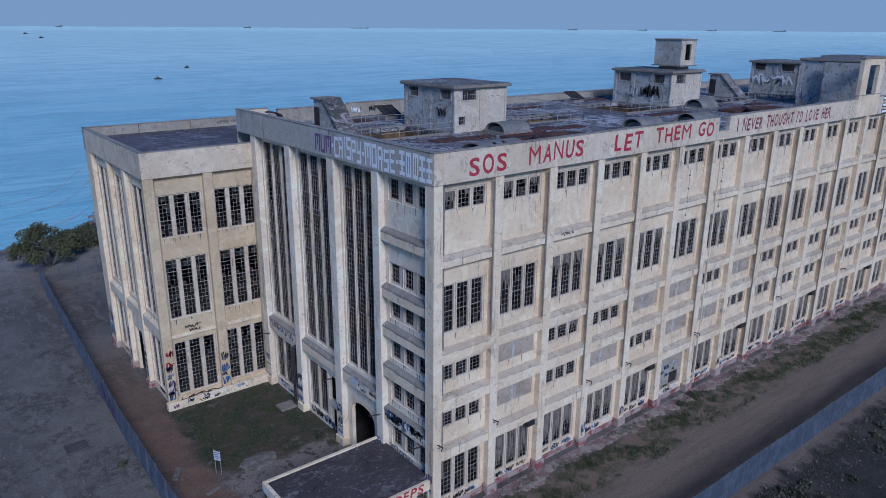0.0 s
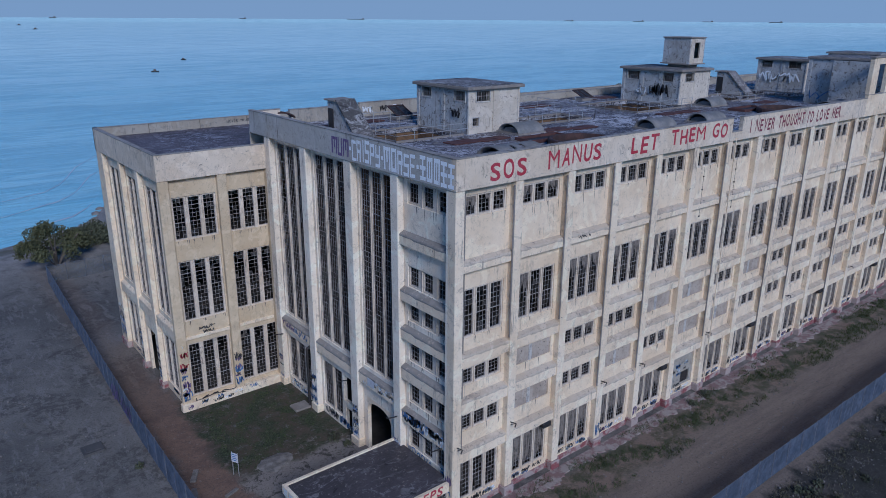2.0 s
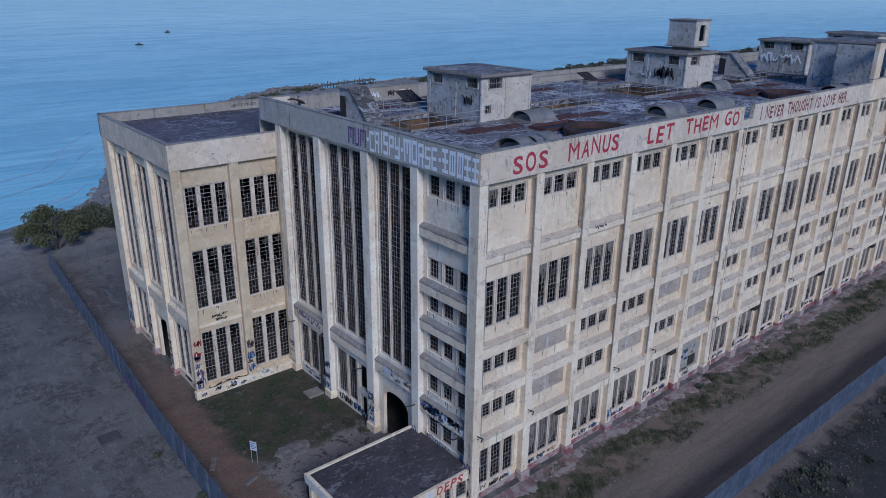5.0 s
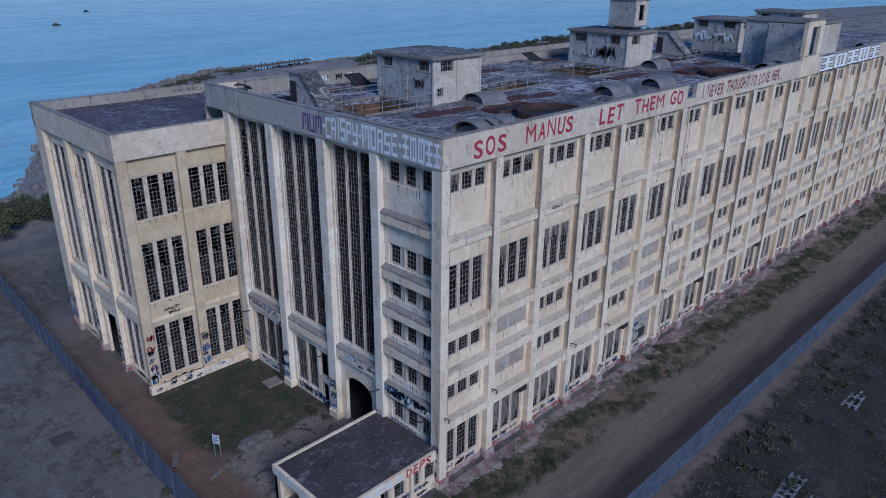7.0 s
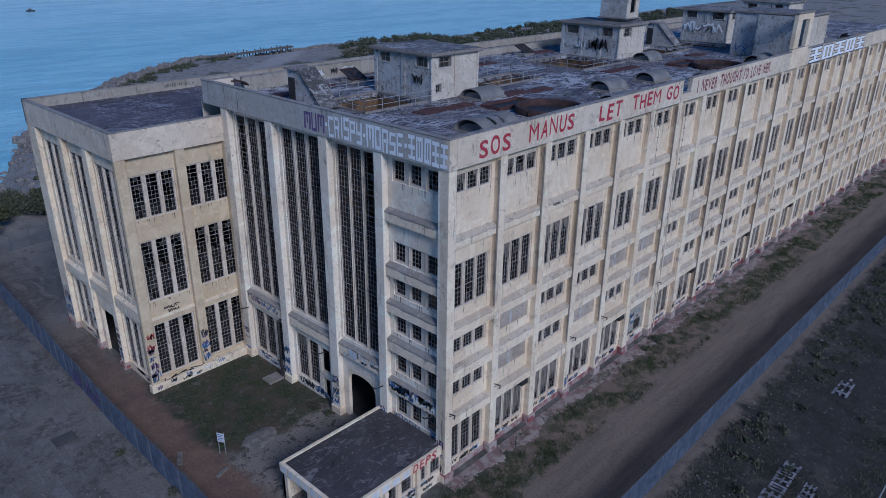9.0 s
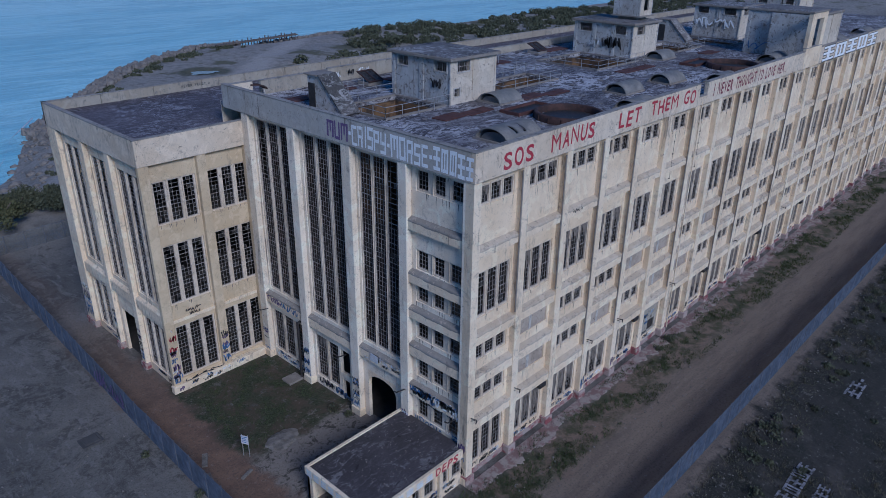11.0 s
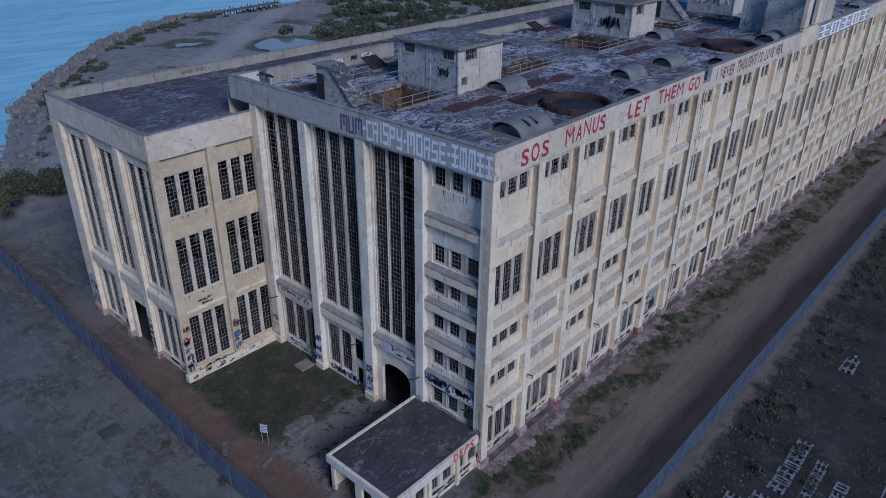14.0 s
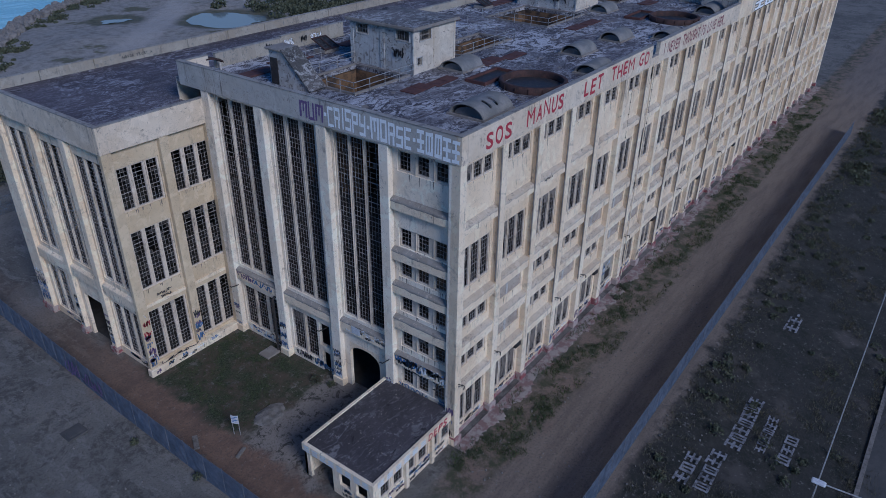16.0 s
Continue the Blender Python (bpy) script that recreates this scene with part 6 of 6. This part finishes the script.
def tuft(bm, x, y, z, r, n, rng, size):
    for _ in range(n):
        a, k = rng.uniform(0, math.tau), rng.random() * r
        p = Vector((x + k * math.cos(a), y + k * math.sin(a), z - 0.03))
        tip = p + Vector((rng.gauss(0, 0.35), rng.gauss(0, 0.35), rng.uniform(0.5, 1.0))) * size
        s = Vector((math.sin(a), -math.cos(a), 0)) * size * 0.09
        bm.faces.new([bm.verts.new(q) for q in (p - s, p + s, tip)])


for _ in range(1500):
    x, y = rng.uniform(16.5, 26.0), rng.uniform(49.8, 62.0)
    if noise.noise((x * 0.4, y * 0.4, 7)) > -0.18 and y > 50.5 + 1.2 * noise.noise((x * 0.3, 1, 2)) + max(0, (x - 20) * 0.6):
        tuft(bm, x, y, 0.0, 0.3, 7, rng, 0.22)
for _ in range(6500):
    x, y = rng.uniform(24, 150), rng.uniform(29.6, 34.3)
    if noise.noise((x * 0.22, y * 0.5, 3)) + 0.4 * noise.noise((x * 1.1, y * 1.1, 5)) > 0.02:
        tuft(bm, x, y, height(x, y), 0.4, 8, rng, 0.34)
solo("rough_grass", bm, GRASS, "patchy rough grass and weeds", "grass", kind="stuff")
bm = bmesh.new()
for _ in range(4200):
    x, y = rng.uniform(24, 150), rng.uniform(5, 21.8)
    k = noise.noise((x * 0.16, y * 0.22, 8))
    if k > 0.0 or y > 19:
        tuft(bm, x, y, height(x, y), 0.6, 16, rng, 0.26 + 0.35 * max(0, k))
for _ in range(3200):
    x, y = rng.uniform(-14, 10.9), rng.uniform(30, 100)
    k = noise.noise((x * 0.13, y * 0.13, 12)) + 0.35 * noise.noise((x * 0.6, y * 0.6, 2))
    if k > (0.12 if x < 4 else 0.3):
        tuft(bm, x, y, height(x, y), 0.4, 8, rng, 0.16)
solo("dry_scrub", bm, DRY, "dry dark scrub on the bank and in the sand", "scrub", kind="stuff")
bm = bmesh.new()
for _ in range(26):
    x, y = rng.uniform(110, 150), rng.uniform(8, 20.5)
    r = rng.uniform(1.0, 2.4)
    leaf_cloud(bm, (x, y, height(x, y) + r * 0.3), r, 260, 0.2, rng, 0.7)
for _ in range(240):
    x = rng.uniform(22, 140)
    y = rng.uniform(17.5, 21.0) if rng.random() < 0.6 else rng.uniform(6, 17)
    r = rng.uniform(0.25, 0.8)
    if noise.noise((x * 0.12, y * 0.12, 3)) > -0.1:
        leaf_cloud(bm, (x, y, height(x, y) + r * 0.3), r, 80, 0.12, rng, 0.7)
for x, y, r in ((11.2, 48.7, 0.5), (9.6, 44.0, 0.5), (57.5, 33.6, 0.6), (55.0, 33.4, 0.4), (24.9, 49.6, 0.7), (25.4, 48.2, 0.4), (10.3, 56.0, 0.4)):
    leaf_cloud(bm, (x, y, height(x, y) + r * 0.4), r, 160, 0.09, rng, 0.7)
solo("low_shrubs", bm, LEAF_DARK, "dark low shrubs by the fences", "shrub", kind="stuff")

# boulders of the sea wall, and stones in the sand
bm = bmesh.new()
for k in range(620):
    s = rng.random()
    x = 40 + 100 * s
    y = shore(x) + rng.uniform(-11, 2.5)
    r = rng.uniform(0.7, 1.7)
    z = height(x, y) + r * 0.35
    ico = bmesh.ops.create_icosphere(bm, subdivisions=1, radius=1.0)["verts"]
    turn = Euler((rng.uniform(0, 6), rng.uniform(0, 6), 0)).to_matrix()
    for v in ico:
        q = turn @ Vector((v.co.x * r, v.co.y * r * 0.8, v.co.z * r * 0.65))
        v.co = q * (1 + 0.35 * noise.noise(q + Vector((k, 0, 0)))) + Vector((x, y, z))
for k in range(160):
    x, y = rng.uniform(150, 205), 0
    y = shore(x) - rng.uniform(0, 5)
    r = rng.uniform(0.5, 1.3)
    ico = bmesh.ops.create_icosphere(bm, subdivisions=1, radius=1.0)["verts"]
    for v in ico:
        v.co = v.co * r * (1 + 0.3 * noise.noise(v.co * 2 + Vector((k, 0, 0)))) + Vector((x, y, height(x, y) + 0.3))
for k in range(110):
    x = rng.uniform(16, 44)
    y = shore(x) - rng.uniform(-1, 20)
    r = 0.25 + 0.9 * rng.random() ** 2
    ico = bmesh.ops.create_icosphere(bm, subdivisions=1, radius=1.0)["verts"]
    for v in ico:
        v.co = Vector((v.co.x * r * 1.2, v.co.y * r, v.co.z * r * 0.7)) * (1 + 0.4 * noise.noise(v.co * 2 + Vector((k, 7, 0)))) + Vector((x, y, height(x, y) + 0.1))
solo("rock_revetment", bm, ROCK, "grey limestone boulders piled along the shore", "boulders", kind="stuff")
bm = bmesh.new()
for k in range(900):
    if k % 3 == 0:
        x, y = rng.uniform(-12, 10.5), rng.uniform(30, 75)
    elif k % 3 == 1:
        x, y = rng.uniform(25, 110), rng.uniform(18.5, 22.0)
    else:
        x, y = rng.uniform(24, 90), rng.uniform(24, 34)
    r = rng.uniform(0.03, 0.11)
    vs = bmesh.ops.create_icosphere(bm, subdivisions=1, radius=r)["verts"]
    off = Vector((x, y, height(x, y) + r * 0.2))
    for v in vs:
        v.co = v.co + off
solo("loose_stones", bm, STONE, "loose pale stones in the sand", "stones", kind="stuff")

# ---- shore and sea ----
def pool(name, x, y, rx, ry, z, label):
    bm = bmesh.new()
    n = 48
    ring = []
    for k in range(n):
        a = k * math.tau / n
        s = 1 + 0.55 * noise.noise((math.cos(a) * 1.1, math.sin(a) * 1.1, x)) + 0.2 * noise.noise((math.cos(a) * 3, math.sin(a) * 3, x))
        ring.append(bm.verts.new((x + rx * s * math.cos(a), y + ry * s * math.sin(a), z)))
    bm.faces.new(ring)
    return solo(name, bm, POND, label, "pond")


pool("pond", 122.0, 185.0, 9.5, 11.5, -0.14, "still pool of water in the sand reflecting the sky")
pool("pond", 101.0, 206.5, 4.0, 2.6, -0.14, "small pool of water in the sand")
jetty = thing("jetty", "ruined dark timber jetty at the water", "jetty", pose(129.0, 246.5, 0, 0, 0, 10))
part("deck", bevelled(boxes((0, 40, -1.2, 1.2, 0.3, 0.75)), 0.05), WOOD, jetty)
for k in range(14):
    for s in (-0.9, 0.9):
        part("pile", tube(bmesh.new(), (1 + k * 2.9, s, -4.0), (1 + k * 2.9, s, 0.9 + 0.4 * ((k * 7) % 3)), 0.22, 7), WOOD, jetty)


def boat(x, y, length, a):
    t = thing("motor_boat", "small dark motor boat on the calm sea", "boat", pose(x, y, -2.5, 0, 0, a), "small boats")
    bm = bmesh.new()
    prof = [(-0.5, 0.36), (0.1, 0.40), (0.35, 0.26), (0.5, 0.0)]
    low = [bm.verts.new((px * length, s * py * length * 0.36, -0.2)) for s in (1,) for px, py in prof] + [bm.verts.new((px * length, -py * length * 0.36, -0.2)) for px, py in prof[-2::-1]]
    top = [bm.verts.new((v.co.x * 1.04, v.co.y * 1.3, 0.16 * length)) for v in low]
    n = len(low)
    for k in range(n):
        bm.faces.new((low[k], low[(k + 1) % n], top[(k + 1) % n], top[k]))
    bm.faces.new(top)
    part("hull", bm, BLACK, t)
    part("cabin", bevelled(boxes((-0.2 * length, 0.12 * length, -0.12 * length, 0.12 * length, 0.15 * length, 0.36 * length)), 0.05), WOOD, t)
    return t


boat(227, 654, 5.0, 20)
boat(161, 525, 5.0, -10)
boat(385, 2190, 12.0, 0)
boat(480, 3010, 14.0, 0)


def cargo_ship(dx, dy, length):
    k = 4855 / math.hypot(dx, dy)
    t = thing("cargo_ship", "distant dark cargo ship at anchor on the horizon", "ship", pose(dx * k, 30 + dy * k, 15.0, 0, 0, math.degrees(math.atan2(dy, dx)) + 90), "cargo ships")
    bm = boxes((-length / 2, length / 2, -6, 6, 0, 3.8))
    bmesh.ops.bevel(bm, geom=bm.edges[:], offset=1.0, segments=1, affect="EDGES")
    part("hull", bm, BLACK, t)
    part("superstructure", bevelled(boxes((-length / 2 + 4, -length / 2 + 14, -5, 5, 3.5, 9)), 0.5), WOOD, t)
    for j in range(4):
        x = -length / 2 + 30 + j * (length - 40) / 4
        part("crane", boxes((x, x + 1.6, -0.8, 0.8, 3.5, 6.5)), WOOD, t)
    return t


for dx, dy, length in ((4807, 7609, 112), (6753, 5949, 62), (7259, 5320, 66), (8032, 4059, 72), (7700, 4690, 66), (1750, 8829, 36), (3640, 8230, 46)):
    cargo_ship(dx, dy, length)
bm = bmesh.new()
for row in range(3):
    last = None
    for k in range(60):
        x = -70 + k * 2.0
        y = shore(x) + 7 + 13 * row + 2.2 * noise.noise((x * 0.06, row * 5, 1))
        w = max(0.05, 0.9 * (0.4 + noise.noise((x * 0.1, row * 3, 6))))
        cur = (bm.verts.new((x, y, -2.44)), bm.verts.new((x, y + w, -2.44)))
        if last:
            bm.faces.new((last[0], cur[0], cur[1], last[1]))
        last = cur
solo("surf", bm, FOAM, "thin lines of surf near the beach", "foam", kind="stuff")

# ---- the bank east of the road ----
for x0, x1, y0, y1, shapes in ((61.4, 65.4, 15.9, 17.2, "==."), (40.6, 48.4, 15.6, 16.9, "=#=#=#="), (34.4, 39.6, 16.3, 17.5, "#=#=="), (34.0, 37.8, 17.9, 19.0, "=#="), (42.0, 47.2, 13.9, 14.8, "=#=#=="), (42.0, 46.0, 11.9, 12.9, "#=#")):
    z = height((x0 + x1) / 2, (y0 + y1) / 2) + 0.14
    sheet = thing("white_marking", "illegible whitewashed block marks laid out on the dark bank", "marking", pose(0, 0, z), "whitewashed marks")
    block_word(shapes, x0, x1, y0, y1, pose(0, 0, 0, -90), LIME, sheet, "")
bm = boxes((25, 160, 2.0, 6.6, -2.1, -1.93))
solo("road", bm, ROAD_GREY, "grey asphalt road below the bank", "road", kind="structure")
solo("kerb", boxes((25, 160, 6.6, 6.95, -2.1, -1.8)), STONE, "grey concrete kerb beside the road", "kerb", kind="structure")
t = thing("street_lamp", "grey street lamp with a long arm", "lamp", pose(33.6, 6.65, -1.95))
part("pole", tube(bmesh.new(), (0, 0, 0), (0, 0, 8.0), 0.09, 8), RAIL, t)
part("arm", tube(bmesh.new(), (0, 0, 8.0), (-0.6, 2.6, 8.3), 0.05, 6), RAIL, t)
part("lamp_head", bevelled(boxes((-0.85, -0.35, 2.5, 3.4, 8.2, 8.38)), 0.06), SIGN_WHITE, t)
for k in range(2):
    x = 30 + 46 * k
    t = thing("wire_pole", "thin grey pole carrying a cable along the bank", "pole", pose(x, 9.6, height(x, 9.6)), "cable poles")
    part("pole", tube(bmesh.new(), (0, 0, -0.2), (0, 0, 5.0), 0.09, 8), RAIL, t)
solo("overhead_cable", tube(bmesh.new(), (10, 9.6, 3.1), (160, 9.6, 3.1), 0.05), RAIL, "pale cable strung along the bank", "cable")
